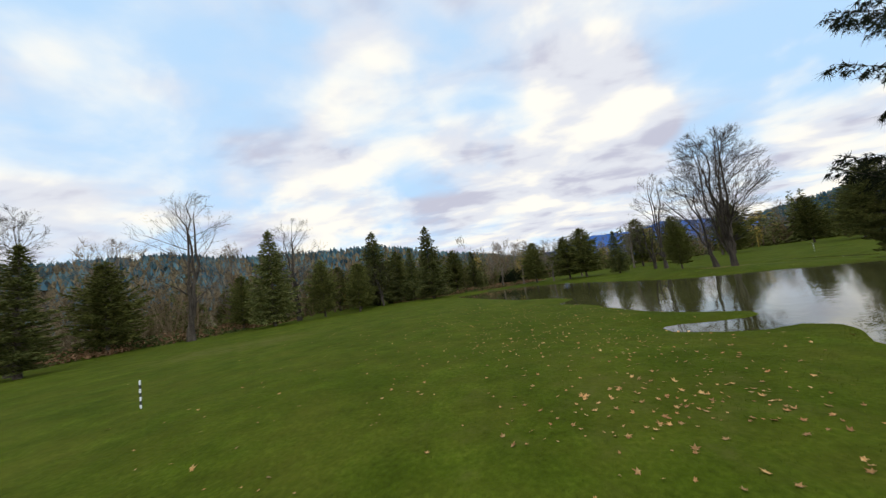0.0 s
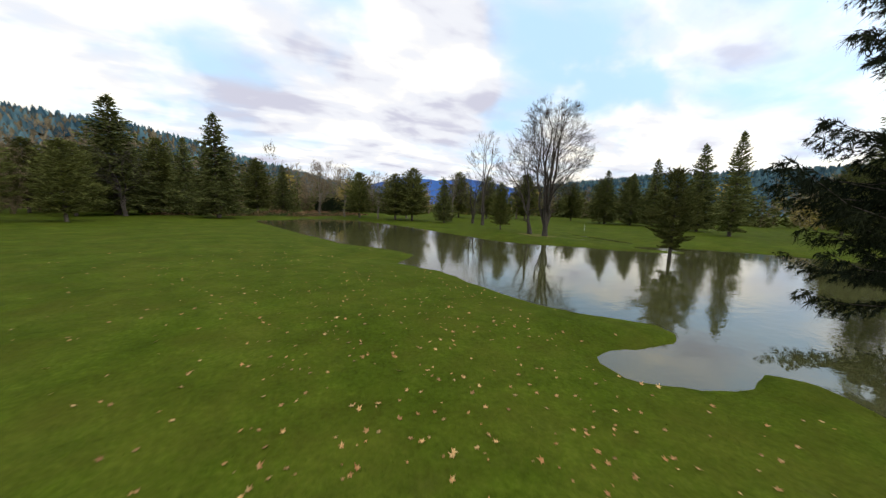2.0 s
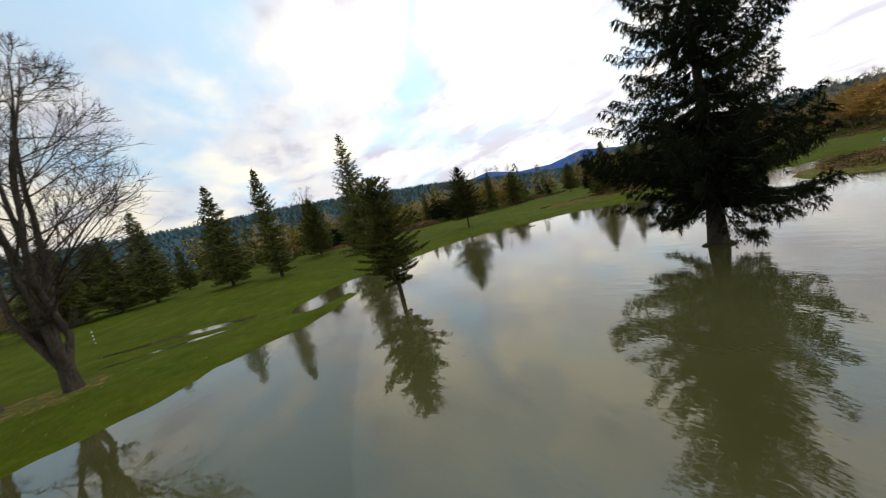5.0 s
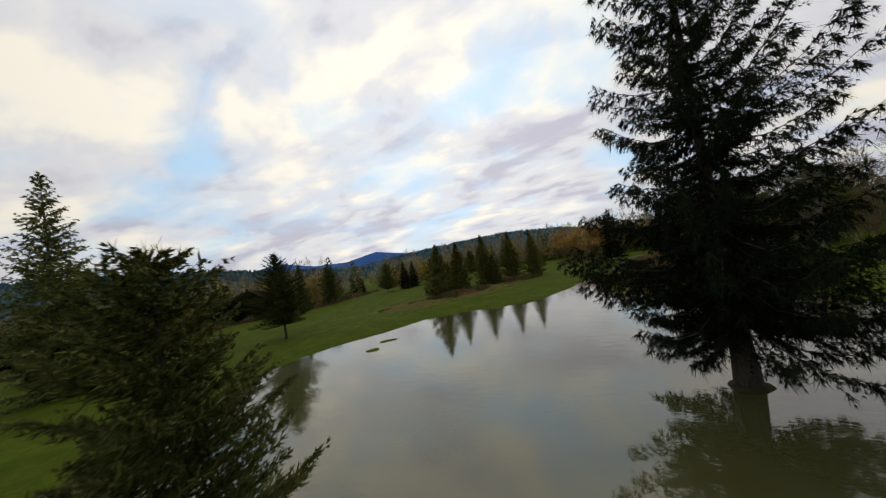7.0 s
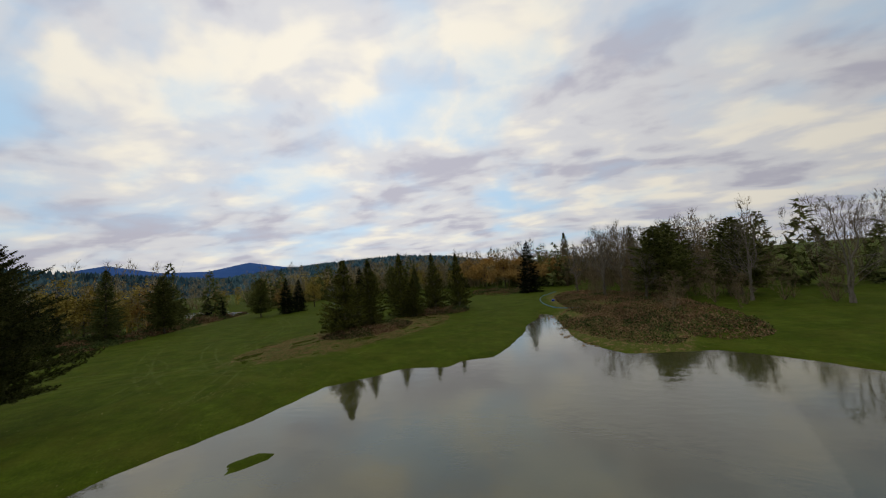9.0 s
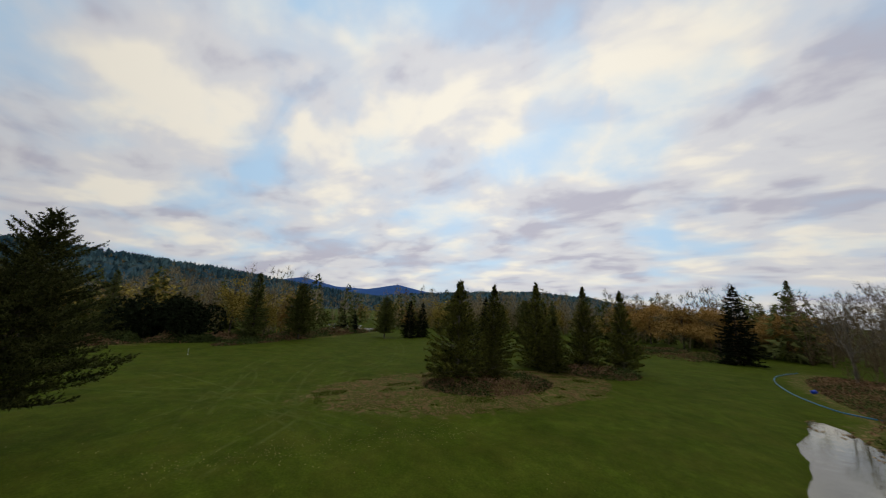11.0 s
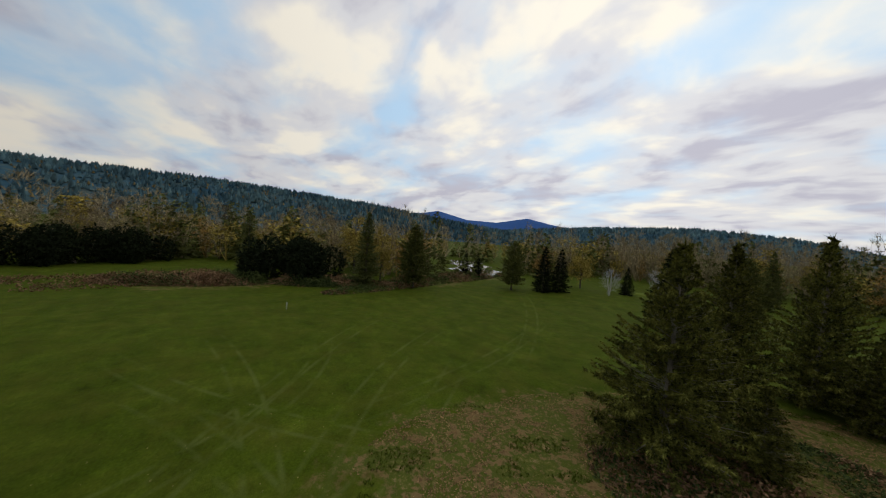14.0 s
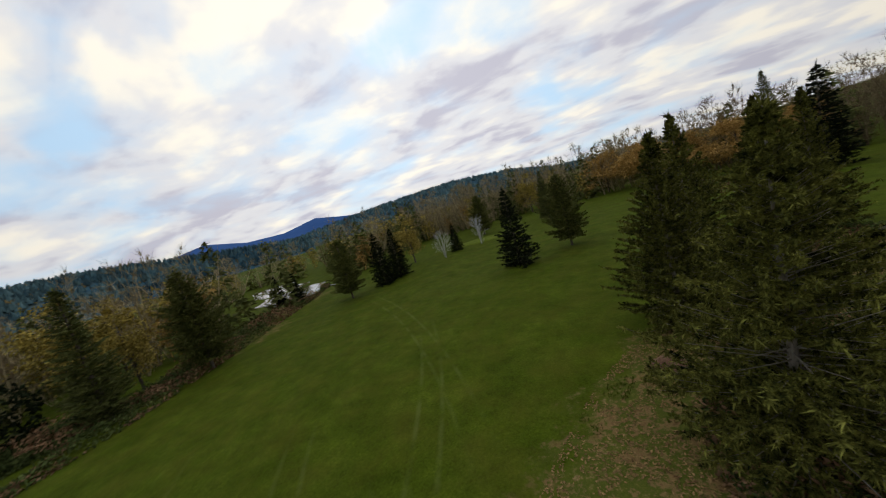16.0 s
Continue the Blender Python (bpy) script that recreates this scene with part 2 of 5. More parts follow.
def cover_mix(nt, col, tc):
    """Lawn, dry leaf litter and yellowed grass, laid out by the sheet's own cover attributes."""
    N, L = nt.nodes.new, nt.links.new
    # wheel marks: pairs of wide arcs worn into the fairway (centre, radius, window centre and reach)
    tot = None
    for cx, cy, rad, wx, wy, reach in ((80, 60, 76, 80, -16, 18), (38, -62, 56, 78, -24, 17), (140, 20, 80, 72, -18, 18), (170, -10, 95, 84, -34, 20), (180, 20, 118, 90, -50, 24), (20, -90, 95, 84, -20, 20), (60, 30, 47, 74, -14, 14), (120, -70, 68, 80, -15, 15), (95, -2, 22, 78, -18, 14)):
        dd, ww = N("ShaderNodeVectorMath"), N("ShaderNodeVectorMath")
        flat = N("ShaderNodeVectorMath")
        flat.operation = "MULTIPLY"
        flat.inputs[1].default_value = (1, 1, 0)
        L(tc.outputs["Object"], flat.inputs[0])
        for node, c in ((dd, (cx, cy, 0)), (ww, (wx, wy, 0))):
            node.operation = "DISTANCE"
            L(flat.outputs[0], node.inputs[0])
            node.inputs[1].default_value = c

        def mm(op, a, b):
            q = N("ShaderNodeMath")
            q.operation = op
            for i, v in enumerate((a, b)):
                if isinstance(v, (int, float)):
                    q.inputs[i].default_value = v
                else:
                    L(v, q.inputs[i])
            return q.outputs[0]
        off = mm("ABSOLUTE", mm("SUBTRACT", mm("ABSOLUTE", mm("SUBTRACT", dd.outputs["Value"], rad), 0), 0.75), 0)
        line, win = N("ShaderNodeMapRange"), N("ShaderNodeMapRange")
        for node, v, lo, hi in ((line, off, 0.05, 0.22), (win, ww.outputs["Value"], reach * 0.5, reach)):
            L(v, node.inputs[0])
            node.inputs[1].default_value, node.inputs[2].default_value = lo, hi
            node.inputs[3].default_value, node.inputs[4].default_value = 1, 0
        one = mm("MULTIPLY", line.outputs[0], win.outputs[0])
        tot = one if tot is None else mm("MAXIMUM", tot, one)
    worn = N("ShaderNodeTexNoise")
    worn.inputs["Scale"].default_value, worn.inputs["Detail"].default_value = 0.5, 6.0
    L(tc.outputs["Object"], worn.inputs["Vector"])
    wr = N("ShaderNodeMapRange")
    wr.inputs[1].default_value, wr.inputs[2].default_value, wr.inputs[4].default_value = 0.38, 0.62, 0.46
    L(worn.outputs[0], wr.inputs[0])
    for sc, st, lo, hi in ((1.1, (1, 1, 1), 0.78, 1.22), (0.22, (1, 1, 1), 0.82, 1.18), (0.9, (0.12, 1.0, 1), 0.90, 1.10), (7.0, (1, 1, 1), 0.80, 1.20)):
        mv, nz, mrg, sv = N("ShaderNodeMapping"), N("ShaderNodeTexNoise"), N("ShaderNodeMapRange"), N("ShaderNodeVectorMath")
        mv.inputs["Scale"].default_value, mv.inputs["Rotation"].default_value = st, (0, 0, 0.9)
        L(tc.outputs["Object"], mv.inputs[0])
        nz.inputs["Scale"].default_value, nz.inputs["Detail"].default_value, nz.inputs["Roughness"].default_value = sc, 9.0, 0.72
        L(mv.outputs[0], nz.inputs["Vector"])
        L(nz.outputs[0], mrg.inputs[0])
        mrg.inputs[1].default_value, mrg.inputs[2].default_value, mrg.inputs[3].default_value, mrg.inputs[4].default_value = 0.33, 0.67, lo, hi
        sv.operation = "SCALE"
        L(col, sv.inputs[0])
        L(mrg.outputs[0], sv.inputs["Scale"])
        col = sv.outputs[0]
    # thin brownish and straw-coloured patches in the sward
    pn, pr, pm = N("ShaderNodeTexNoise"), N("ShaderNodeMapRange"), N("ShaderNodeMix")
    pn.inputs["Scale"].default_value, pn.inputs["Detail"].default_value, pn.inputs["Roughness"].default_value = 0.33, 9.0, 0.7
    L(tc.outputs["Object"], pn.inputs["Vector"])
    L(pn.outputs[0], pr.inputs[0])
    pr.inputs[1].default_value, pr.inputs[2].default_value, pr.inputs[4].default_value = 0.43, 0.67, 0.4
    pm.data_type = "RGBA"
    L(pr.outputs[0], pm.inputs[0])
    L(col, pm.inputs[6])
    pm.inputs[7].default_value = (0.098, 0.086, 0.012, 1)
    col = pm.outputs[2]
    tm = N("ShaderNodeMix")
    tm.data_type = "RGBA"
    L(mm("MULTIPLY", tot, wr.outputs[0]), tm.inputs[0])
    L(col, tm.inputs[6])
    tm.inputs[7].default_value = (0.13, 0.15, 0.035, 1)
    col = tm.outputs[2]
    for attr, cols, sc, lo, hi in (("dry", ((0.078, 0.088, 0.014), (0.125, 0.115, 0.028)), 0.8, 0.34, 0.95),
                                   ("mulch", ((0.135, 0.08, 0.03), (0.235, 0.145, 0.06), (0.070, 0.090, 0.013), (0.11, 0.112, 0.02), (0.29, 0.19, 0.085)), 0.55, 0.28, 0.66),
                                   ("mud", ((0.05, 0.042, 0.022), (0.075, 0.07, 0.03)), 1.5, 0.30, 0.65)):
        at, no, mx, rp, mr, ad = N("ShaderNodeAttribute"), N("ShaderNodeTexNoise"), N("ShaderNodeMix"), N("ShaderNodeValToRGB"), N("ShaderNodeMapRange"), N("ShaderNodeMath")
        at.attribute_name = attr
        no.inputs["Scale"].default_value, no.inputs["Detail"].default_value, no.inputs["Roughness"].default_value = sc, 8.0, 0.65
        L(tc.outputs["Object"], no.inputs["Vector"])
        ad.operation = "MULTIPLY_ADD"
        L(no.outputs[0], ad.inputs[0])
        ad.inputs[1].default_value = 1.6
        sub = N("ShaderNodeMath")
        sub.operation = "MULTIPLY_ADD"
        L(at.outputs["Fac"], sub.inputs[0])
        sub.inputs[1].default_value, sub.inputs[2].default_value = 0.8, -0.75
        L(sub.outputs[0], ad.inputs[2])
        mr.inputs[1].default_value, mr.inputs[2].default_value = lo, hi
        mr.interpolation_type = "SMOOTHSTEP"
        L(ad.outputs[0], mr.inputs[0])
        gate = N("ShaderNodeMath")
        gate.operation = "MULTIPLY"
        near = N("ShaderNodeMapRange")
        near.inputs[1].default_value, near.inputs[2].default_value = 0.02, 0.3
        L(at.outputs["Fac"], near.inputs[0])
        L(near.outputs[0], gate.inputs[0])
        L(mr.outputs[0], gate.inputs[1])
        n3 = N("ShaderNodeTexNoise")
        n3.inputs["Scale"].default_value, n3.inputs["Detail"].default_value, n3.inputs["Roughness"].default_value = sc * 2.2, 10.0, 0.75
        L(tc.outputs["Object"], n3.inputs["Vector"])
        while len(rp.color_ramp.elements) < len(cols):
            rp.color_ramp.elements.new(0.5)
        for i, (e, c) in enumerate(zip(rp.color_ramp.elements, cols)):
            e.position, e.color = 0.35 + 0.3 * i / (len(cols) - 1), (*c, 1)
        L(n3.outputs[0], rp.inputs[0])
        mx.data_type = "RGBA"
        L(gate.outputs[0], mx.inputs[0])
        L(col, mx.inputs[6])
        L(rp.outputs[0], mx.inputs[7])
        col = mx.outputs[2]
    return col


M_GROUND = mat("mown_grass", [(0.048, 0.069, 0.004), (0.061, 0.085, 0.006), (0.078, 0.099, 0.009)], scale=0.35, fine=9.0, rough=0.9, bump=0.6, bumpscale=28.0, spec=0.03, extra=cover_mix)
M_BARK = mat("brown_bark", [(0.045, 0.034, 0.026), (0.10, 0.078, 0.06), (0.15, 0.125, 0.10)], scale=3, fine=18, bump=0.8, stretch=(1, 1, 0.25), objrand=0.15)
M_BARE = mat("grey_brown_twigs", [(0.032, 0.025, 0.018), (0.062, 0.048, 0.035), (0.10, 0.082, 0.064)], scale=2, fine=12, bump=0.4, stretch=(1, 1, 0.3), objrand=0.15)
M_ALDER = mat("pale_alder_twigs", [(0.12, 0.096, 0.070), (0.24, 0.195, 0.145)], scale=2, fine=12, bump=0.4, stretch=(1, 1, 0.3), objrand=0.2)
M_BIRCH = mat("white_bark", [(0.35, 0.33, 0.31), (0.62, 0.60, 0.57)], scale=3, fine=14, bump=0.2, stretch=(1, 1, 2))


def foliage(name, dark, light, objrand=0.18, scale=0.6, fine=5):
    return mat(name, [dark, light], scale=scale, fine=fine, rough=0.85, bump=0.0, island=0.5, objrand=objrand, spec=0.03)


M_SPRUCE = foliage("dark_spruce_needles", (0.009, 0.013, 0.007), (0.026, 0.030, 0.013))
M_PINE = foliage("olive_pine_needles", (0.070, 0.080, 0.022), (0.180, 0.178, 0.050))
M_FIR = foliage("green_fir_needles", (0.080, 0.094, 0.030), (0.190, 0.192, 0.060))
# olive pine needles darkened: backlit shade painted into the lone pine's colour
M_OLIVE = foliage("backlit_olive_pine_needles", (0.028, 0.034, 0.011), (0.105, 0.106, 0.032))
M_STICK = mat("pale_dead_twigs", [(0.16, 0.135, 0.10), (0.30, 0.26, 0.20)], scale=3, fine=18, bump=0.3, stretch=(1, 1, 0.25))
# lit copy of the bare-wood colour, brightness painted in for the southern woods
M_WOODLIT = foliage("lit_tan_leafless_twigs", (0.24, 0.19, 0.105), (0.42, 0.33, 0.19))
# yellow-green sprays; the near-black end paints in the crown's shadow gaps
M_CEDAR = foliage("yellow_green_cedar_shade_mottle", (0.010, 0.014, 0.004), (0.225, 0.215, 0.046), scale=1.2)
M_WOOD = mat("bare_wood_haze", [(0.135, 0.098, 0.056), (0.27, 0.198, 0.115)], scale=0.08, fine=2, bump=0.0, island=0.35, rough=1.0, spec=0.0)
M_GOLD = foliage("yellowing_leaves", (0.22, 0.165, 0.036), (0.44, 0.33, 0.082))
M_WILLOW = foliage("orange_willow_twigs", (0.30, 0.175, 0.048), (0.52, 0.32, 0.105))
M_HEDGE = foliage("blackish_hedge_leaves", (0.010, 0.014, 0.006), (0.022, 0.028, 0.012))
M_BRAMBLE = foliage("russet_bramble_leaves", (0.15, 0.088, 0.045), (0.34, 0.195, 0.105))
M_IVY = foliage("green_bramble_leaves", (0.036, 0.054, 0.015), (0.105, 0.122, 0.038))
M_LEAF = mat("dry_maple_leaf", [(0.27, 0.10, 0.028), (0.43, 0.22, 0.07), (0.56, 0.37, 0.14)], scale=2, fine=20, bump=0.2, island=0.35, rough=0.7)
M_LITTER = mat("brown_leaf_litter", [(0.15, 0.085, 0.032), (0.30, 0.185, 0.08)], scale=2, fine=20, bump=0.0, island=0.45, spec=0.05)
M_YLEAF = mat("yellow_fallen_leaf", [(0.30, 0.24, 0.06), (0.44, 0.36, 0.11)], scale=2, fine=20, bump=0.0, island=0.3)


M_BLADE = mat("grass_blade", [(0.045, 0.062, 0.004), (0.068, 0.092, 0.007), (0.098, 0.116, 0.014)], scale=0.5, fine=6, rough=0.8, bump=0.0, island=0.3, spec=0.05)
# fir green shifted to blue: distance haze painted into the needles
M_HILLFIR = foliage("haze_tinted_hill_firs", (0.026, 0.066, 0.094), (0.105, 0.170, 0.170), scale=0.012, fine=0.05)
M_HILLBARE = foliage("hill_bare_trees", (0.125, 0.10, 0.06), (0.23, 0.18, 0.105))
M_HILLGOLD = foliage("hill_yellow_trees", (0.12, 0.10, 0.05), (0.24, 0.17, 0.07))


def water_material():
    ma = bpy.data.materials.new("flood_water")
    ma.use_nodes = True
    nt = ma.node_tree
    N, L = nt.nodes.new, nt.links.new
    bs = nt.nodes["Principled BSDF"]
    tc = N("ShaderNodeTexCoord")
    n0 = N("ShaderNodeTexNoise")
    n0.inputs["Scale"].default_value = 0.15
    L(tc.outputs["Object"], n0.inputs["Vector"])
    rp = N("ShaderNodeValToRGB")
    rp.color_ramp.elements[0].position, rp.color_ramp.elements[0].color = 0.35, (0.057, 0.055, 0.018, 1)
    rp.color_ramp.elements[1].position, rp.color_ramp.elements[1].color = 0.65, (0.080, 0.077, 0.030, 1)
    L(n0.outputs[0], rp.inputs[0])
    L(rp.outputs[0], bs.inputs["Base Color"])
    bs.inputs["Roughness"].default_value, bs.inputs["IOR"].default_value = 0.02, 1.66
    hs = None
    for sc, det, amt, st in ((0.9, 2.0, 0.55, (1, 1.6, 1)), (3.5, 1.5, 0.19, (1, 1.8, 1))):
        mp, n = N("ShaderNodeMapping"), N("ShaderNodeTexNoise")
        mp.inputs["Scale"].default_value, mp.inputs["Rotation"].default_value = st, (0, 0, 0.6)
        L(tc.outputs["Object"], mp.inputs[0])
        n.inputs["Scale"].default_value, n.inputs["Detail"].default_value = sc, det
        L(mp.outputs[0], n.inputs["Vector"])
        k = N("ShaderNodeMath")
        k.operation = "MULTIPLY"
        k.inputs[1].default_value = amt
        L(n.outputs[0], k.inputs[0])
        if hs is None:
            hs = k.outputs[0]
        else:
            a = N("ShaderNodeMath")
            L(hs, a.inputs[0])
            L(k.outputs[0], a.inputs[1])
            hs = a.outputs[0]
    # ripples come and go in patches
    pn, pm, pk = N("ShaderNodeTexNoise"), N("ShaderNodeMapRange"), N("ShaderNodeMath")
    pn.inputs["Scale"].default_value = 0.09
    L(tc.outputs["Object"], pn.inputs["Vector"])
    pm.inputs[1].default_value, pm.inputs[2].default_value = 0.35, 0.65
    pm.inputs[3].default_value, pm.inputs[4].default_value = 0.35, 1.0
    L(pn.outputs[0], pm.inputs[0])
    pk.operation = "MULTIPLY"
    L(hs, pk.inputs[0])
    L(pm.outputs[0], pk.inputs[1])
    b = N("ShaderNodeBump")
    b.inputs["Strength"].default_value, b.inputs["Distance"].default_value = 1.0, 0.022
    L(pk.outputs[0], b.inputs["Height"])
    L(b.outputs[0], bs.inputs["Normal"])
    return ma


M_WATER = water_material()


# ---------------------------------------------------------------- mesh helpers
def mesh_np(name, V, F, material, smooth=False):
    """A mesh from vertex rows and faces of one corner count each (lists of arrays are joined)."""
    me = bpy.data.meshes.new(name)
    me.from_pydata(V.tolist() if isinstance(V, np.ndarray) else V, [], F.tolist() if isinstance(F, np.ndarray) else F)
    me.materials.append(material)
    if smooth:
        me.polygons.foreach_set("use_smooth", np.ones(len(me.polygons), dtype=bool))
    return me


def part(name, me, parent, label=""):
    ob = new(name, me)
    ob.parent = parent
    return tagged(ob, label) if label else ob


class Tubes:
    """Collects tapered tubes into one mesh."""

    def __init__(self):
        self.v, self.f = [], []

    def add(self, pts, radii, sides=5):
        base = len(self.v)
        n = len(pts)
        for i, (p, r) in enumerate(zip(pts, radii)):
            a, b = pts[max(i - 1, 0)], pts[min(i + 1, n - 1)]
            t = np.array(b, float) - np.array(a, float)
            t /= np.linalg.norm(t) + 1e-9
            u = np.cross(t, (0.31, 0.95, 0.05) if abs(t[2]) > 0.8 else (0, 0, 1))
            u /= np.linalg.norm(u) + 1e-9
            w = np.cross(t, u)
            for k in range(sides):
                an = 2 * math.pi * k / sides
                self.v.append(tuple(np.array(p) + (u * math.cos(an) + w * math.sin(an)) * r))
        for i in range(n - 1):
            for k in range(sides):
                a, b = base + i * sides + k, base + i * sides + (k + 1) % sides
                self.f.append((a, b, b + sides, a + sides))
        self.f.append(tuple(base + (n - 1) * sides + k for k in range(sides)))

    def mesh(self, name, material, smooth=True):
        return mesh_np(name, self.v, self.f, material, smooth)


def sprays(P, D, Ln, Wd, k, rng, splay=0.7, flat=0.5):
    """Needle sprays or leaves: k slim triangles fanned round the way D from each place P."""
    n = len(P)
    P, D = np.repeat(P, k, 0), np.repeat(D, k, 0)
    Ln, Wd = np.repeat(Ln, k) * rng.uniform(0.6, 1.15, n * k), np.repeat(Wd, k) * rng.uniform(0.7, 1.3, n * k)
    D = D + rng.normal(0, splay, (n * k, 3)) * (1, 1, flat)
    D /= np.linalg.norm(D, axis=1, keepdims=True) + 1e-9
    S = np.cross(D, rng.normal(0, 1, (n * k, 3)))
    S /= np.linalg.norm(S, axis=1, keepdims=True) + 1e-9
    mid = P + D * (Ln * 0.45)[:, None]
    V = np.stack([P, mid + S * (Wd / 2)[:, None], P + D * Ln[:, None], mid - S * (Wd / 2)[:, None]], 1).reshape(-1, 3)
    F = np.arange(len(V)).reshape(-1, 4)
    return V, F


def needles(P, D, Ln, Wd, k, rng, splay=0.3):
    """k slim pointed triangles round the way D from each place P."""
    n = len(P) * k
    P, D = np.repeat(P, k, 0), np.repeat(D, k, 0)
    Ln, Wd = np.repeat(Ln, k) * rng.uniform(0.6, 1.2, n), np.repeat(Wd, k) * rng.uniform(0.6, 1.4, n)
    D = D + rng.normal(0, splay, (n, 3))
    D /= np.linalg.norm(D, axis=1, keepdims=True) + 1e-9
    S = np.cross(D, rng.normal(0, 1, (n, 3)))
    S *= (Wd / 2 / (np.linalg.norm(S, axis=1) + 1e-9))[:, None]
    V = np.stack([P - S, P + S, P + D * Ln[:, None]], 1).reshape(-1, 3)
    return V, np.arange(len(V)).reshape(-1, 3)


# ---------------------------------------------------------------- ground and water
WATER_Z = -0.3
SHORE = [(3, 99), (8, 68), (11, 51), (13.9, 45.2), (15.4, 42), (15.4, 39.4), (13.6, 37.5), (12.2, 36.2), (13.6, 31.8), (13.9, 30.2), (13.6, 28.2), (13.9, 25.5), (13.9, 23.2), (15, 20.8), (16.8, 18.2), (16.3, 17.0), (15.0, 16.7), (13.8, 16.9), (12.6, 17.5), (11.1, 17.6), (10.9, 16.2),
         (12.2, 14.7), (13.5, 14.1), (15.0, 14.2), (15.5, 13.2), (14.8, 12.1), (13.4, 10.8), (13.6, 8), (12.5, 2), (13.5, -7), (18, -14.5), (21, -17.4), (26, -17.0), (29.0, -17.6), (30.2, -20.2), (31.3, -22.5), (31.6, -26), (31.2, -31), (30.6, -37), (30.6, -43), (31.8, -46), (33.6, -41), (36.2, -34), (37.2, -29),
         (39.8, -22), (41.4, -18.6), (44.5, -17.6), (46, -15.8), (49.8, -16), (52, -14), (56, -11.5), (58.4, -5), (61.2, 0.5), (62.6, 4.5), (62.2, 8.5), (61.4, 11.5), (59, 16), (56.8, 25), (53, 30.5), (48.5, 34.5), (46, 35), (45.2, 32.8), (47.8, 29.4), (46, 28.8), (43.5, 30.8),
         (40.5, 33.6), (37.5, 39.2), (34.8, 41.2), (33.6, 43.8), (32.2, 48), (31.6, 56), (31.6, 66), (30.5, 80), (28, 96), (20, 106), (11, 101)]
PUDDLES = [(52.3, 43.4, 6.0, 0.85, 74), (48.6, 44.6, 4.4, 0.45, 86), (142, -92, 20, 7, -35), (160, -105, 22, 7, -30), (128, -98, 6, 2.5, -20), (178, -60, 30, 5, 10), (134, -40, 4, 1.3, 100)]


def shore_distance(x, y):
    """Metres to the water's edge: positive on land, negative over water."""
    x, y = np.asarray(x, float), np.asarray(y, float)
    best, inside = np.full(x.shape, 1e9), np.zeros(x.shape, bool)
    for (x0, y0), (x1, y1) in zip(SHORE, SHORE[1:] + SHORE[:1]):
        dx, dy = x1 - x0, y1 - y0
        t = np.clip(((x - x0) * dx + (y - y0) * dy) / (dx * dx + dy * dy), 0, 1)
        best = np.minimum(best, np.hypot(x - x0 - t * dx, y - y0 - t * dy))
        cross = ((y0 > y) != (y1 > y)) & (x < dx * (y - y0) / (dy if dy else 1e-9) + x0)
        inside ^= cross
    d = np.where(inside, -best, best)
    for px, py, a, b, ang in PUDDLES:
        c, s = math.cos(radians(ang)), math.sin(radians(ang))
        u, v = (x - px) * c + (y - py) * s, -(x - px) * s + (y - py) * c
        d = np.minimum(d, (np.hypot(u / a, v / b) - 1) * min(a, b))
    return d


def wobble(x, y, s, seed=0.0):
    """Smooth uneven waves, about -1 to 1."""
    x, y = np.asarray(x, float) / s + seed, np.asarray(y, float) / s - seed * 1.7
    return (np.sin(x * 1.3 + 1.7 * np.sin(y * 0.7)) + np.sin(y * 1.1 + 1.3 * np.sin(x * 0.9 + 2)) + 0.6 * np.sin(x * 2.9 - y * 2.3 + 1)) / 2.6


def ground_z(x, y):
    d = shore_distance(x, y) + 0.22 * wobble(x, y, 1.9) + 0.12 * wobble(x, y, 0.5, 3.1)
    land = WATER_Z + 0.55 * (1 - np.exp(-np.maximum(d, 0) / 4.5)) + 0.05 * np.minimum(np.maximum(d, 0), 1)
    bed = WATER_Z - 0.7 * (1 - np.exp(np.minimum(d, 0) / 3.0))
    z = np.where(d > 0, land, bed) + 0.06 * wobble(x, y, 7.0, 1.3) * np.clip(d / 3, 0, 1)
    for bx, by, br, bh in ((53.7, 3.2, 1.7, 0.74), (54.4, -0.6, 1.7, 0.74), (25.2, 10.8, 1.0, 1.5)):
        up = z + (bh + (0 if br < 1.19 else 0.34 * wobble(x, y, 0.6, 2.0))) * np.exp(-((x - bx) ** 2 + (y - by) ** 2) / (br * br))
        z = np.where(d < -0.5, np.minimum(up, np.maximum(z, WATER_Z + (0.12 if br < 1.19 else 0.04))), z)
    r = blob(x, y, 61.3, -34.5, 19, 9, 57)
    z = z + 0.5 * np.clip(1 - r, 0, 1)
    return z


def soft(v, a, b):
    t = np.clip((v - a) / (b - a), 0, 1)
    return t * t * (3 - 2 * t)


def blob(x, y, cx, cy, a, b, ang=0):
    c, s = math.cos(radians(ang)), math.sin(radians(ang))
    return np.hypot(((x - cx) * c + (y - cy) * s) / a, (-(x - cx) * s + (y - cy) * c) / b)


def spaced(lo, hi, step, far, grow=1.18):
    v = list(np.arange(lo, hi + step / 2, step))
    s = step
    while v[-1] < far:
        s *= grow
        v.append(v[-1] + s)
    s = step
    while v[0] > -far:
        s *= grow
        v.insert(0, v[0] - s)
    return np.array(v)


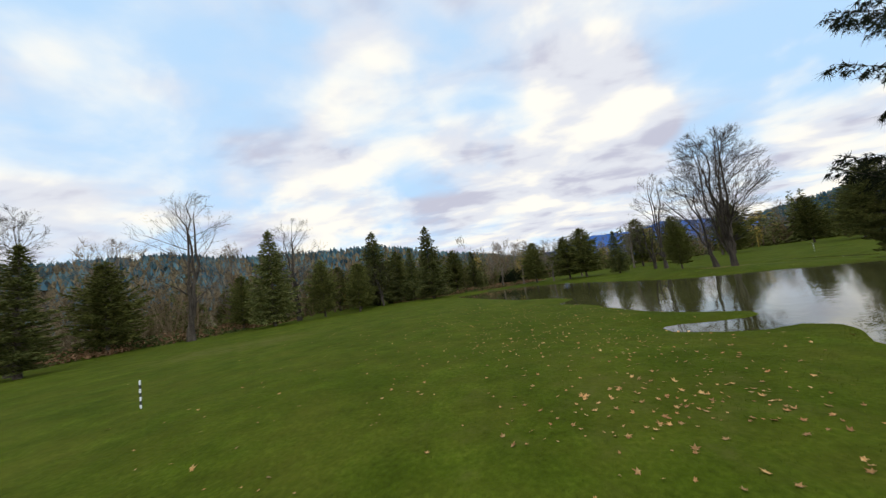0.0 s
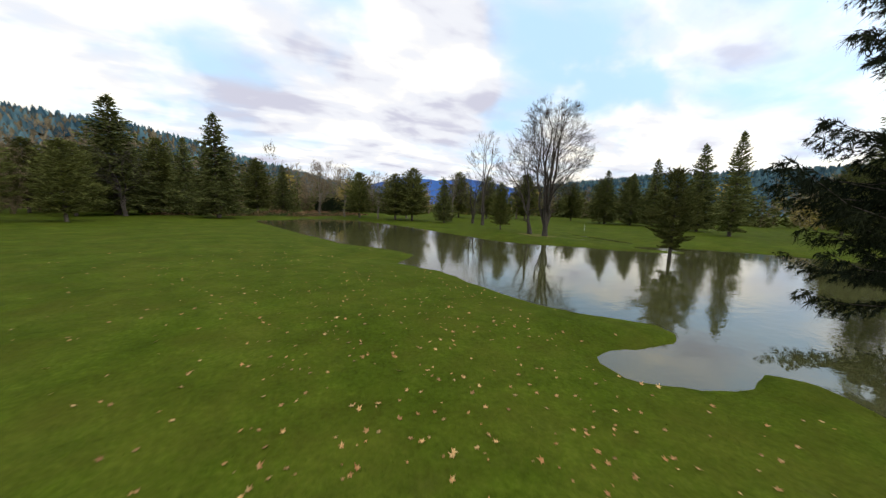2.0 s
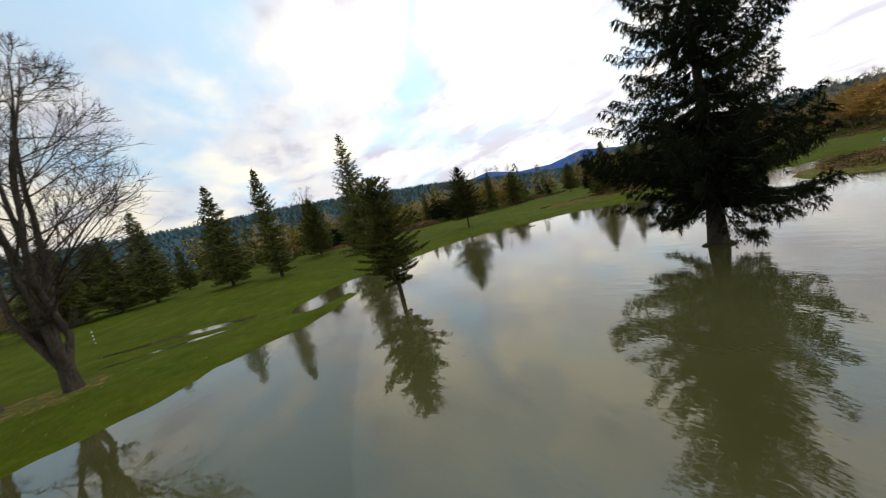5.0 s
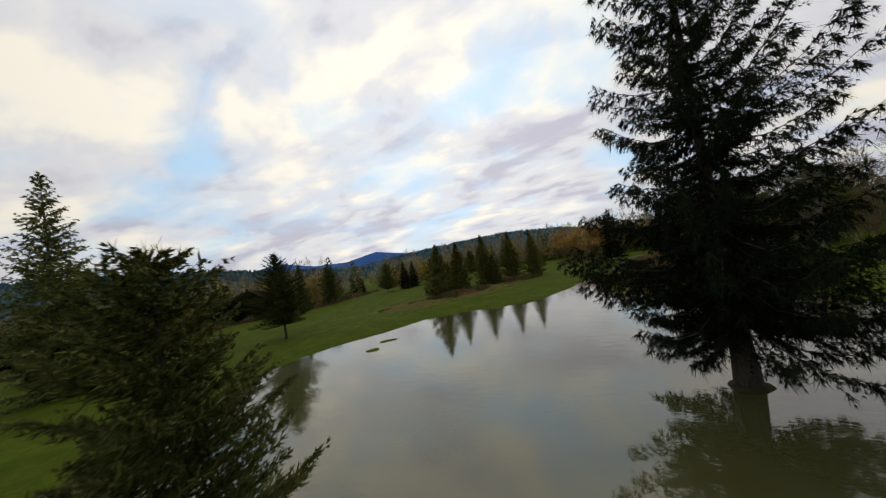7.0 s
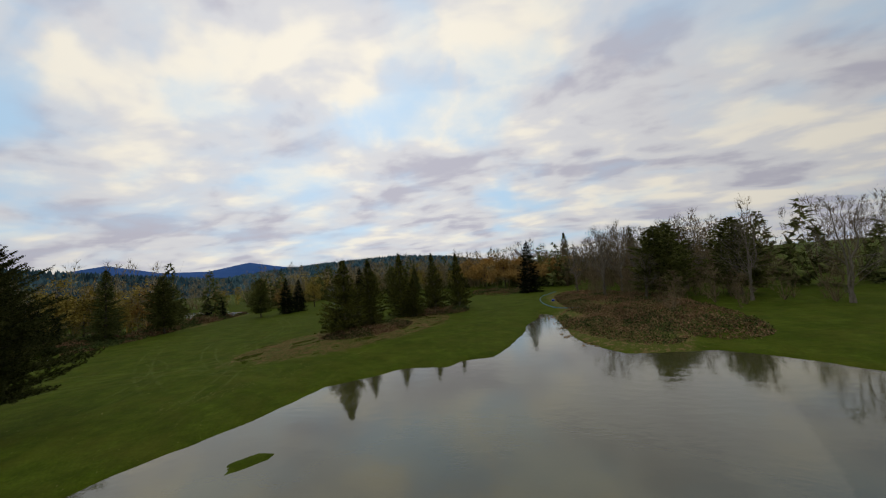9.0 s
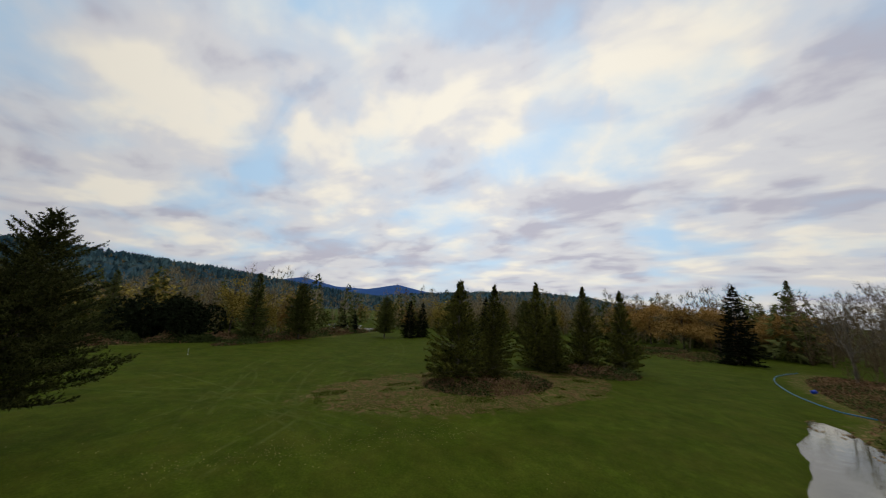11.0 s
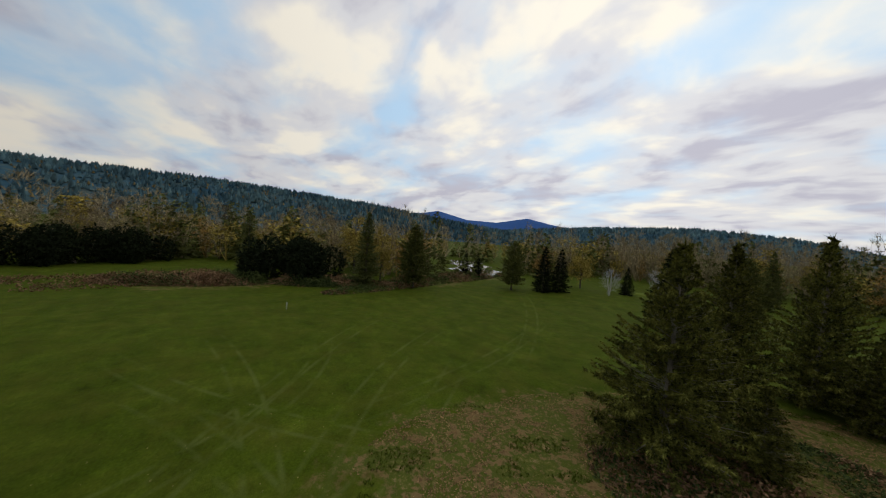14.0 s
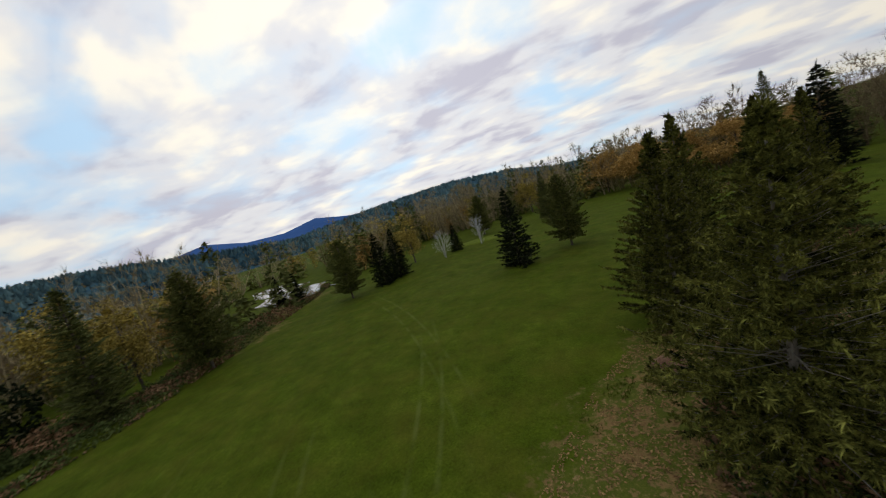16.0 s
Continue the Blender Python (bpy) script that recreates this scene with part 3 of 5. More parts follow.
def build_ground():
    xs, ys = spaced(-8, 78, 0.45, 3800), spaced(-48, 56, 0.45, 3800)
    X, Y = np.meshgrid(xs, ys)
    Z = ground_z(X, Y)
    nx, ny = len(xs), len(ys)
    V = np.stack([X, Y, Z], -1).reshape(-1, 3)
    i = (np.arange(ny - 1)[:, None] * nx + np.arange(nx - 1)).ravel()
    F = np.stack([i, i + 1, i + nx + 1, i + nx], 1)
    me = mesh_np("ground", V, F, M_GROUND, True)
    x, y = V[:, 0], V[:, 1]
    d = shore_distance(x, y)
    cover = {
        "mulch": np.maximum.reduce([1 - soft(blob(x, y, 61.3, -34.5, 19, 9, 57), 0.6, 1.3), 1 - soft(blob(x, y, 20, -52, 9, 32, 0), 0.75, 1.1), 1 - soft(blob(x, y, 25.5, -32, 7.5, 17, 0), 0.75, 1.1), 1 - soft(blob(x, y, 42.3, 48.5, 3.2, 4.2, 0), 0.5, 1.1),
                                    1 - soft(blob(x, y, 127.2, -12.5, 5.6, 14.5, -15), 0.7, 1.1), 1 - soft(blob(x, y, 121, -62, 5, 34, 17), 0.7, 1.1)]),
        "dry": np.clip(1.0 * (1 - soft(blob(x, y, 121.0, -18.5, 2.0, 12, -17), 0.5, 1.1)) + 0.9 * (1 - soft(blob(x, y, 148, -16.5, 3, 9, 15), 0.4, 1.2)) + 0.75 * (1 - soft(blob(x, y, -24, 38, 14, 10, 30), 0.3, 1.2)) + 0.45 * (1 - soft(blob(x, y, 4, 10, 10, 9), 0.2, 1.2)) + 0.35 * (1 - soft(blob(x, y, 100, 30, 40, 40), 0.3, 1.2)), 0, 1),
        "mud": np.maximum((1 - soft(d, -0.6, -0.05)) * soft(d, -2.6, -1.2), 1 - soft(np.hypot(x - 25.2, y - 10.8), 1.8, 3.0)),
    }
    for key, val in cover.items():
        at = me.attributes.new(key, "FLOAT", "POINT")
        at.data.foreach_set("value", np.clip(val, 0, 1).astype(np.float32))
    tagged(new("ground", me), "short mown golf-course grass with bare litter patches", "ground", kind="structure")


build_ground()


def build_water():
    V = np.array([(-5, -45, WATER_Z), (70, -45, WATER_Z), (70, 115, WATER_Z), (-5, 115, WATER_Z)])
    tagged(new("flood_water", mesh_np("flood_water", V, np.array([[0, 1, 2, 3]]), M_WATER)), "still brown flood water mirroring trees and sky", "water", kind="structure")
    V = np.array([(118, -125, WATER_Z), (220, -125, WATER_Z), (220, -33, WATER_Z), (118, -33, WATER_Z)])
    tagged(new("pond_water", mesh_np("pond_water", V, np.array([[0, 1, 2, 3]]), M_WATER)), "distant pond water behind brambles", "water", kind="structure")


build_water()


# ---------------------------------------------------------------- hills
def ridge(name, label, yaw0, yaw1, dist, depth, profile, material, rough=0.05, nu=160, nv=26, cx=40.0, cy=10.0, seed=1.0):
    """A long hill: profile gives height over the distance at even steps from yaw0 to yaw1."""
    ya = np.linspace(yaw0, yaw1, nu)
    hh = np.interp(ya if yaw1 > yaw0 else -ya, (1 if yaw1 > yaw0 else -1) * np.linspace(yaw0, yaw1, len(profile)), np.tan(np.radians(profile))) * dist
    V = []
    for j in range(nv):
        v = j / (nv - 1)
        rr = dist - depth * (0.55 - v)
        k = math.sin(min(v / 0.55, 1) * math.pi / 2) ** 1.3 if v < 0.55 else math.cos((v - 0.55) / 0.45 * math.pi / 2)
        x, y = cx - np.sin(np.radians(ya)) * rr, cy + np.cos(np.radians(ya)) * rr
        w = wobble(x, y, depth * 0.25, seed) * 0.5 + wobble(x, y, depth * 0.07, seed + 2) * 0.3 + wobble(x, y, depth * 0.025, seed + 5) * 0.2
        z = hh * k * (1 + rough * w * (1 if v < 0.5 else 0.6)) - 1 - (0 if 0 < j < nv - 1 else 6)
        V.append(np.stack([x, y, z], -1))
    V = np.array(V).reshape(-1, 3)
    i = (np.arange(nv - 1)[:, None] * nu + np.arange(nu - 1)).ravel()
    me = mesh_np(name, V, np.stack([i, i + 1, i + nu + 1, i + nu], 1), material, True)
    return tagged(new(name, me), label, "hill", kind="structure")


# distance haze is painted into this slope colour as blue-teal
M_HILL = mat("haze_tinted_forest_slope", [(0.034, 0.088, 0.132), (0.056, 0.112, 0.140), (0.10, 0.122, 0.105)], scale=0.012, fine=0.09, bump=1.0, bumpscale=0.12, rough=1.0, spec=0.0)
M_BROWNHILL = mat("leafless_slope", [(0.050, 0.062, 0.030), (0.11, 0.092, 0.055), (0.16, 0.128, 0.078)], scale=0.02, fine=0.12, bump=1.0, bumpscale=0.2, rough=1.0, spec=0.0)
# the blue is aerial haze put into the mountains' base colour
M_HAZEBLUE = mat("haze_blue_slopes", [(0.045, 0.11, 0.29), (0.065, 0.135, 0.33)], scale=0.002, fine=0.012, bump=0.3, bumpscale=0.02, rough=1.0, spec=0.0)
hill_n = ridge("wooded_hill_north", "steep wooded hill with leafless brown slopes", 75, -14, 430, 330, [5, 7.2, 8.2, 8.9, 8.2, 8.4, 8.1, 5.9, 4.0, 2.0], M_BROWNHILL)
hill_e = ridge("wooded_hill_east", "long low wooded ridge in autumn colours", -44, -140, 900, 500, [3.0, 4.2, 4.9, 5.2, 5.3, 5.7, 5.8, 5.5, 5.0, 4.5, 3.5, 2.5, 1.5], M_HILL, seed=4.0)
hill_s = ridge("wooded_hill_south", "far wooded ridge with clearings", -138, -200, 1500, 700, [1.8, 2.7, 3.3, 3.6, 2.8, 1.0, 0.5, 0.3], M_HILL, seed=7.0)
ridge("hazy_mountain_north", "distant mountains with snow, haze blue in their colour", -8, -56, 3000, 1200, [2.0, 3.2, 3.0, 4.4, 3.9, 4.7, 4.0, 2.6, 1.5, 0.6], M_HAZEBLUE, rough=0.12, seed=2.0)
ridge("hazy_mountain_south", "distant double-peaked mountain, haze blue in its colour", -116, -162, 3000, 1000, [2.4, 3.3, 4.3, 3.1, 3.0, 4.0, 3.0, 2.4, 2.0, 1.4], M_HAZEBLUE, rough=0.03, seed=5.0)


# ---------------------------------------------------------------- trees
def conifer(name, label, h, rad, base, mats, seed, whorl=0.42, per=6, fol=14, swid=0.09, k=4, droop=0.25, rise=0.35, power=0.9, ragged=0.25, trunk=None, hang=0.0, flare=1.3, twigs=True, bulge=0.0, side=(0, 0), ns=4, splay=0.24, minlen=0.15, slen=1.75, curtain=0.0, bare=0.0, blen=0.36, lump=0.0, gaps=0.0, tilt=(0, 0), tuft=0.12, shape=(), skirt=0.72, skirt_to=0.15):
    """A conifer: trunk, limbs in whorls and a crown of many small sprays. base: height of the lowest limbs."""
    rng = np.random.default_rng(seed)
    tree = new(name)
    tr = trunk or h * 0.0135
    tb = Tubes()
    lean = rng.normal(0, 0.01, 2) + np.array(tilt) / h
    zs = np.linspace(0, 1, 9)
    pts = [(lean[0] * h * z * z, lean[1] * h * z * z, z * h - (0.4 if z == 0 else 0)) for z in zs]
    tb.add(pts, [tr * (flare if z == 0 else 1.12 if z < 0.13 else 1) * (1 - z) ** 0.85 + 0.012 for z in zs], 9)
    part("trunk", tb.mesh("trunk", mats[1]), tree)
    lim, P, D, S = Tubes(), [], [], []
    z = base
    while z < h * 0.985:
        f = (z - base) / (h - base)
        r = rad * ((1 - f) ** power) * (1 + bulge * math.sin(f * math.pi)) * (skirt + (1 - skirt) * min(1, f / skirt_to)) + 0.12
        n = max(3, int(round(per * (0.55 - 0.2 * gaps + (0.45 + 0.2 * gaps) * (1 - f)))))
        a0 = rng.uniform(0, 6.28)
        for i in range(n):
            a = a0 + 6.283 * i / n + rng.normal(0, 0.25)
            ln = r * (1 + side[1] * math.cos(a - radians(side[0]))) * rng.uniform(1 - ragged, 1 + ragged * 0.55)
            if shape:
                ln *= np.interp(math.degrees(a) % 360, [p for p, _ in shape], [w for _, w in shape], period=360)
            ln *= 1 + lump * (1 - f) * math.sin(a * 3 + z * 1.1 + seed) * math.sin(z * 1.9 + a)
            up = (rise * f * 1.6 - droop * (1 - f)) + rng.normal(0, 0.08)
            bz = z + rng.normal(0, whorl * 0.3)
            q = []
            for s in np.linspace(0, 1, 5):
                q.append((math.cos(a) * ln * s, math.sin(a) * ln * s, bz + ln * (up * s - droop * 0.55 * math.sin(s * math.pi) * (1 - f) + rise * 0.45 * s * s * (0.35 + 0.65 * f))))
            q = np.array(q) + (lean[0] * bz * bz / h, lean[1] * bz * bz / h, 0)
            if twigs:
                lim.add(q, [max(tr * 0.20 * (1 - f) * (1 - s) + 0.008, 0.008) for s in np.linspace(0, 1, 5)], 3)
            # some limbs are dead sticks with a tuft at the end
            stick = rng.uniform() < bare
            # branchlets to both sides, each clothed with overlapping sprays
            nb = max(3, int(fol * (ln / max(rad, 0.1)) ** 0.8 * (0.3 if stick else 1)))
            s = np.clip((np.arange(nb) + rng.uniform(0, 1, nb)) / nb * (0.2 if stick else 0.95) + (0.8 if stick else 0.05), 0, 1)
            idx = s * 4
            lo = np.minimum(idx.astype(int), 3)
            p = q[lo] + (q[lo + 1] - q[lo]) * (idx - lo)[:, None]
            out, side_way = np.array((math.cos(a), math.sin(a), 0)), np.array((-math.sin(a), math.cos(a), 0))
            sg = np.where(np.arange(nb) % 2 == 0, 1.0, -1.0)
            bl = ln * blen * (1.12 - 0.9 * s) * rng.uniform(0.6, 1.15, nb) + minlen
            d = out[None] * rng.uniform(0.5, 1.0, nb)[:, None] + side_way[None] * (sg * rng.uniform(0.45, 1.0, nb) * (1.15 - s))[:, None]
            d[:, 2] += rise * 0.35 - hang * rng.uniform(0.25, 1.0, nb)
            d /= np.linalg.norm(d, axis=1, keepdims=True)
            u = ((np.arange(ns)[None] + rng.uniform(0.1, 0.9, (nb, ns))) / ns)
            pp = p[:, None] + d[:, None] * (bl[:, None] * u)[..., None]
            pp[..., 2] -= hang * 0.22 * bl[:, None] * u * u
            pp = pp + rng.normal(0, 0.03, pp.shape)
            dd = np.repeat(d[:, None], ns, 1)
            dd[..., 2] -= hang * 0.5 * u
            P.append(pp.reshape(-1, 3))
            D.append(dd.reshape(-1, 3))
            S.append(np.repeat(slen * bl / ns, ns))
            # sprays along the limb itself, and curtains hanging from it
            na = max(4, int(nb * 0.9))
            u = rng.uniform(0.8 if stick else 0.15, 1, na) * 4
            lo = np.minimum(u.astype(int), 3)
            P.append(q[lo] + (q[lo + 1] - q[lo]) * (u - lo)[:, None])
            e = (q[lo + 1] - q[lo]) / (np.linalg.norm(q[lo + 1] - q[lo], axis=1, keepdims=True) + 1e-9)
            D.append(e + rng.normal(0, 0.3, (na, 3)))
            S.append(np.full(na, max(0.25, ln * tuft)))
            if curtain and not stick:
                nc = int(nb * ns * 0.45)
                w = rng.integers(0, nb, nc)
                uu = rng.uniform(0, 1, nc)
                P.append(p[w] + d[w] * (bl[w] * uu)[:, None])
                D.append(rng.normal(0, 0.22, (nc, 3)) * (1, 1, 0) - (0, 0, 1.0) + 0.25 * out[None])
                S.append(curtain * rng.uniform(0.4, 1.2, nc) * min(1, 0.35 + ln / rad))
        z += whorl * (0.75 + 0.5 * (1 - f) + gaps * f) * rng.uniform(0.85, 1.15)
    # leader
    P.append(np.array([(lean[0] * h, lean[1] * h, h * (0.95 + 0.05 * j / 5)) for j in range(6)]))
    D.append(np.tile((0, 0, 1.0), (6, 1)))
    S.append(np.full(6, 0.6))
    P, D, S = np.concatenate(P), np.concatenate(D), np.concatenate(S)
    V, F = needles(P, D, np.maximum(S, 0.12), np.full(len(P), swid), k, rng, splay)
    if twigs:
        tagged(part("branchwork", lim.mesh("branchwork", mats[1]), tree), kind="stuff")
    tagged(part("crown", mesh_np("crown", V, F, mats[0]), tree), kind="stuff")
    return tagged(tree, label, "tree")


def bare_tree(name, label, h, seed, rad, stems=1, material=None, thick=None, low=0.2, kids=(12, 8, 4), twigs=3, tlen=0.6, twid=0.014, lean=(0, 0), split=1.3, bole_part=0.16):
    """A leafless broad-leaved tree: stems that fork at sharp angles out to a rounded crown, ending in fine twigs."""
    rng = np.random.default_rng(seed)
    tree = new(name)
    ma = material or M_BARE
    r0 = thick or h * 0.016
    mid, half = np.array((lean[0] * 0.75, lean[1] * 0.75, h * (low + 1) / 2)), np.array((rad, rad, h * (1 - low) / 2))
    limbs = Tubes()

    def reach(p, d):
        o, e = (p - mid) / half, d / half
        a, b, c = e @ e, o @ e, o @ o - 1
        return (-b + math.sqrt(b * b - a * c)) / a if c < 0 else 0.5

    def grow(p, d, ln, n, wander, lift):
        pts, e = [p], d
        for i in range(n):
            e = e + rng.normal(0, wander, 3) + (0, 0, lift)
            e = e / np.linalg.norm(e)
            pts.append(pts[-1] + e * ln / n)
        return np.array(pts)

    def along(pts, s):
        k = min(int(s * (len(pts) - 1)), len(pts) - 2)
        e = pts[k + 1] - pts[k]
        return pts[k] + e * (s * (len(pts) - 1) - k), e / np.linalg.norm(e)
    LP, LD, LL = [], [], []
    for s in range(stems):
        a = 6.283 * s / stems + rng.uniform(-0.4, 0.4)
        rho = rad * (rng.uniform(0.14, 0.52) if stems > 1 else 0.06)
        top = mid[2] + half[2] * math.sqrt(1 - (rho / rad) ** 2) * rng.uniform(0.80, 0.96)
        u = np.linspace(0, 1, 12)
        v = np.maximum(u - bole_part, 0) / (1 - bole_part)
        pts = np.stack([math.cos(a) * (r0 * 0.8 * (stems > 2) + rho * v ** split) + lean[0] * u ** 1.2, math.sin(a) * (r0 * 0.8 * (stems > 2) + rho * v ** split) + lean[1] * u ** 1.2, -0.3 + (top + 0.3) * u], 1)
        pts[2:] += np.cumsum(rng.normal(0, 0.012 * h, (10, 3)) * (1, 1, 0.2), 0)
        rr = r0 * rng.uniform(0.7, 1.0) * (1 - u) ** 0.75 + 0.018
        rr[0] *= 1.5
        bole = Tubes()
        bole.add(pts, rr, 8)
        part("trunk", bole.mesh("trunk", ma), tree)
        for i in range(kids[0]):
            f = low * 0.8 + (1 - low * 0.8) * (i + rng.uniform(0.1, 0.95)) / kids[0]
            p, e = along(pts, min(f, 0.995))
            out = rng.normal(0, 1, 3) + np.array((math.cos(a), math.sin(a), 0)) * 0.9
            out -= e * (out @ e)
            out /= np.linalg.norm(out)
            an = rng.uniform(0.6, 1.12)
            d = e * math.cos(an) + out * math.sin(an)
            l1 = min(reach(p, d) * rng.uniform(0.72, 1.0), h * 0.42)
            r1 = max(float(np.interp(f, u, rr)) * rng.uniform(0.3, 0.5), 0.02)
            q = grow(p, d, l1, 5, 0.10, 0.035)
            limbs.add(q, np.linspace(r1, 0.016, 6), 4)
            for j in range(kids[1]):
                g = 0.2 + 0.8 * (j + rng.uniform(0.1, 0.95)) / kids[1]
                p2, e2 = along(q, min(g, 0.99))
                o2 = rng.normal(0, 1, 3)
                o2 -= e2 * (o2 @ e2)
                o2 /= np.linalg.norm(o2)
                an = rng.uniform(0.45, 0.9)
                d2 = e2 * math.cos(an) + o2 * math.sin(an)
                l2 = min(reach(p2, d2) * rng.uniform(0.8, 1.05), l1 * 0.55 * (1.2 - 0.6 * g) * rng.uniform(0.7, 1.1) + 0.2)
                q2 = grow(p2, d2, l2, 3, 0.12, 0.07)
                limbs.add(q2, np.linspace(max(r1 * 0.45 * (1 - 0.5 * g), 0.018), 0.009, 4), 3)
                for m in range(kids[2]):
                    p3, e3 = along(q2, rng.uniform(0.25, 0.99))
                    LP.append(p3)
                    LD.append(e3 + rng.normal(0, 0.42, 3) + (0, 0, 0.1))
                    LL.append(max(l2 * 0.5, tlen) * rng.uniform(0.6, 1.1))
    LP, LD, LL = np.array(LP), np.array(LD), np.array(LL)
    LD /= np.linalg.norm(LD, axis=1, keepdims=True)
    u = rng.uniform(0.25, 0.95, (len(LP), twigs))
    TP = (LP[:, None] + LD[:, None] * (LL[:, None] * u)[..., None]).reshape(-1, 3)
    TD = np.repeat(LD, twigs, 0) + rng.normal(0, 0.42, (len(TP), 3))
    V, F = needles(LP, LD, LL, np.full(len(LP), twid * 1.7), 1, rng, 0.02)
    V2, F2 = needles(TP, TD, np.repeat(LL * 0.55, twigs), np.full(len(TP), twid), 1, rng, 0.1)
    part("branchwork", limbs.mesh("branchwork", ma), tree)
    tagged(part("crown", mesh_np("crown", np.concatenate([V, V2]), np.concatenate([F, F2 + len(V)]), ma), tree), kind="stuff")
    return tagged(tree, label, "tree")


def leafy_tree(name, label, h, rad, seed, material, bark, n=900, slen=0.5, swid=0.35, base=0.3, k=3, tall=1.0):
    """A broad-leaved tree that still holds leaves in loose clumps."""
    rng = np.random.default_rng(seed)
    tree = new(name)
    tb = Tubes()
    tb.add([(0, 0, -0.3), (0.1, 0, h * 0.3), (0, 0.1, h * 0.6), (0.1, 0.1, h * 0.9)], [h * 0.018, h * 0.014, h * 0.008, 0.02], 7)
    cl = []
    for i in range(26):
        a, f = rng.uniform(0, 6.283), rng.uniform(base, 0.97)
        r = rad * math.sin(min(1, (1.02 - f) / (1 - base) * 1.25 + 0.12) * math.pi / 2) * rng.uniform(0.3, 0.95)
        c = np.array((math.cos(a) * r, math.sin(a) * r, h * f))
        cl.append(c)
        tb.add([(0, 0, h * max(0.18, f - 0.28)), tuple(c * (0.5, 0.5, 1) - (0, 0, h * 0.06)), tuple(c)], [h * 0.006, h * 0.003, 0.012], 3)
    part("trunk", tb.mesh("trunk", bark), tree)
    P = np.concatenate([c + rng.normal(0, 1, (n // 26, 3)) * (rad * 0.21, rad * 0.21, h * 0.05 * tall) for c in cl])
    V, F = sprays(P, rng.normal(0, 1, (len(P), 3)) - (0, 0, 0.4), np.full(len(P), slen), np.full(len(P), swid), k, rng, 0.8, 1.0)
    tagged(part("crown", mesh_np("crown", V, F, material), tree), kind="stuff")
    return tagged(tree, label, "tree")


def stand(ob, x, y, turn=0.0, size=1.0, sink=0.0, wide=1.0):
    z = float(ground_z(np.array([x]), np.array([y]))[0]) - sink
    ob.matrix_basis = pose(x, y, z, 0, 0, turn) @ Matrix.Diagonal((size * wide, size * wide, size, 1))
    return ob


def copy_at(ob, x, y, turn, size, label="", wide=1.0):
    z = float(ground_z(np.array([x]), np.array([y]))[0])
    keep = ob.scale.copy()
    ob.scale = (1, 1, 1)
    c = copy_thing(ob, pose(x, y, z, 0, 0, turn) @ Matrix.Diagonal((size * wide, size * wide, size, 1)))
    ob.scale = keep
    return tagged(c, label) if label else c


# the big spruce that stands in the flood
spruce = conifer("spruce_tree", "huge dark spruce with drooping boughs standing in flood water", 29.0, 5.7, 3.1, (M_SPRUCE, M_BARE), 11, shape=((24, 1.05), (54, 0.86), (113, 1.2), (160, 1.05), (204, 0.84), (270, 0.9), (317, 0.9)), whorl=0.46, per=10, fol=36, swid=0.036, k=8, droop=0.36, rise=0.62, power=0.74, ragged=0.42, trunk=0.31, hang=1.0, flare=1.9, ns=6, slen=1.25, splay=0.5, curtain=0.55, blen=0.23, lump=0.16, gaps=1.25, tuft=0.05, skirt=0.66, skirt_to=0.1)
stand(spruce, 25.2, 10.8)
pine_w = conifer("pine_tree", "small olive-green pine standing in flood water", 9.7, 2.5, 2.0, (M_PINE, M_BARE), 12, whorl=0.3, per=8, fol=24, swid=0.05, k=5, droop=0.1, rise=0.45, power=0.58, ragged=0.55, trunk=0.15, ns=4, hang=-0.15, splay=0.55, slen=1.6, lump=0.22, bulge=0.1, tuft=0.06, skirt=0.35, skirt_to=0.3)
stand(pine_w, 38.2, 27.1)
pine_p = conifer("pine_tree", "broad olive-green pine alone on the fairway", 13.2, 5.3, 2.3, (M_OLIVE, M_BARE), 13, whorl=0.36, per=9, fol=32, swid=0.055, k=6, droop=0.05, rise=0.42, power=0.92, ragged=0.5, trunk=0.17, bulge=0.02, ns=5, hang=-0.45, splay=0.7, slen=1.3, lump=0.25, tilt=(1.3, -0.5), tuft=0.05, skirt=0.5, skirt_to=0.25)
stand(pine_p, 74.9, -2.3)

# bare maples
maple_a = bare_tree("maple_tree", "tall leafless many-stemmed maple on the bank", 20.8, 21, 6.5, stems=6, thick=0.24, kids=(13, 9, 5), twigs=4, tlen=0.8, twid=0.023)
stand(maple_a, 42.4, 47.0, 60)
maple_b = bare_tree("maple_tree", "smaller leafless maple with leaning stems", 14.4, 22, 6.0, stems=3, thick=0.24, kids=(9, 7, 4), twigs=4, tlen=0.7, twid=0.019, lean=(-0.5, 1.8))
stand(maple_b, 42.6, 50.4)
maple_c = bare_tree("maple_tree", "slender leafless tree with upright limbs", 22.0, 23, 4.6, stems=3, thick=0.26, kids=(10, 6, 4), twigs=3, low=0.15, tlen=0.7, twid=0.03)
stand(maple_c, 50.6, 73.2)
copy_at(maple_b, 52, 79, 130, 0.9, "leafless leaning tree on the far bank")
maple_l = bare_tree("maple_tree", "large leafless tree with crooked spreading limbs", 31, 24, 9.5, stems=3, thick=0.45, kids=(10, 7, 4), twigs=4, tlen=1.0, twid=0.022)
stand(maple_l, -50.5, 65.4)
copy_at(maple_l, -38, 85.5, 200, 0.88, "leafless twin-stemmed maple between firs")
copy_at(maple_l, 135, 23, 70, 0.75, "leafless crooked tree beyond the fairway")
copy_at(maple_c, -58, 44, 40, 1.05, "thin leafless tree behind a fir")

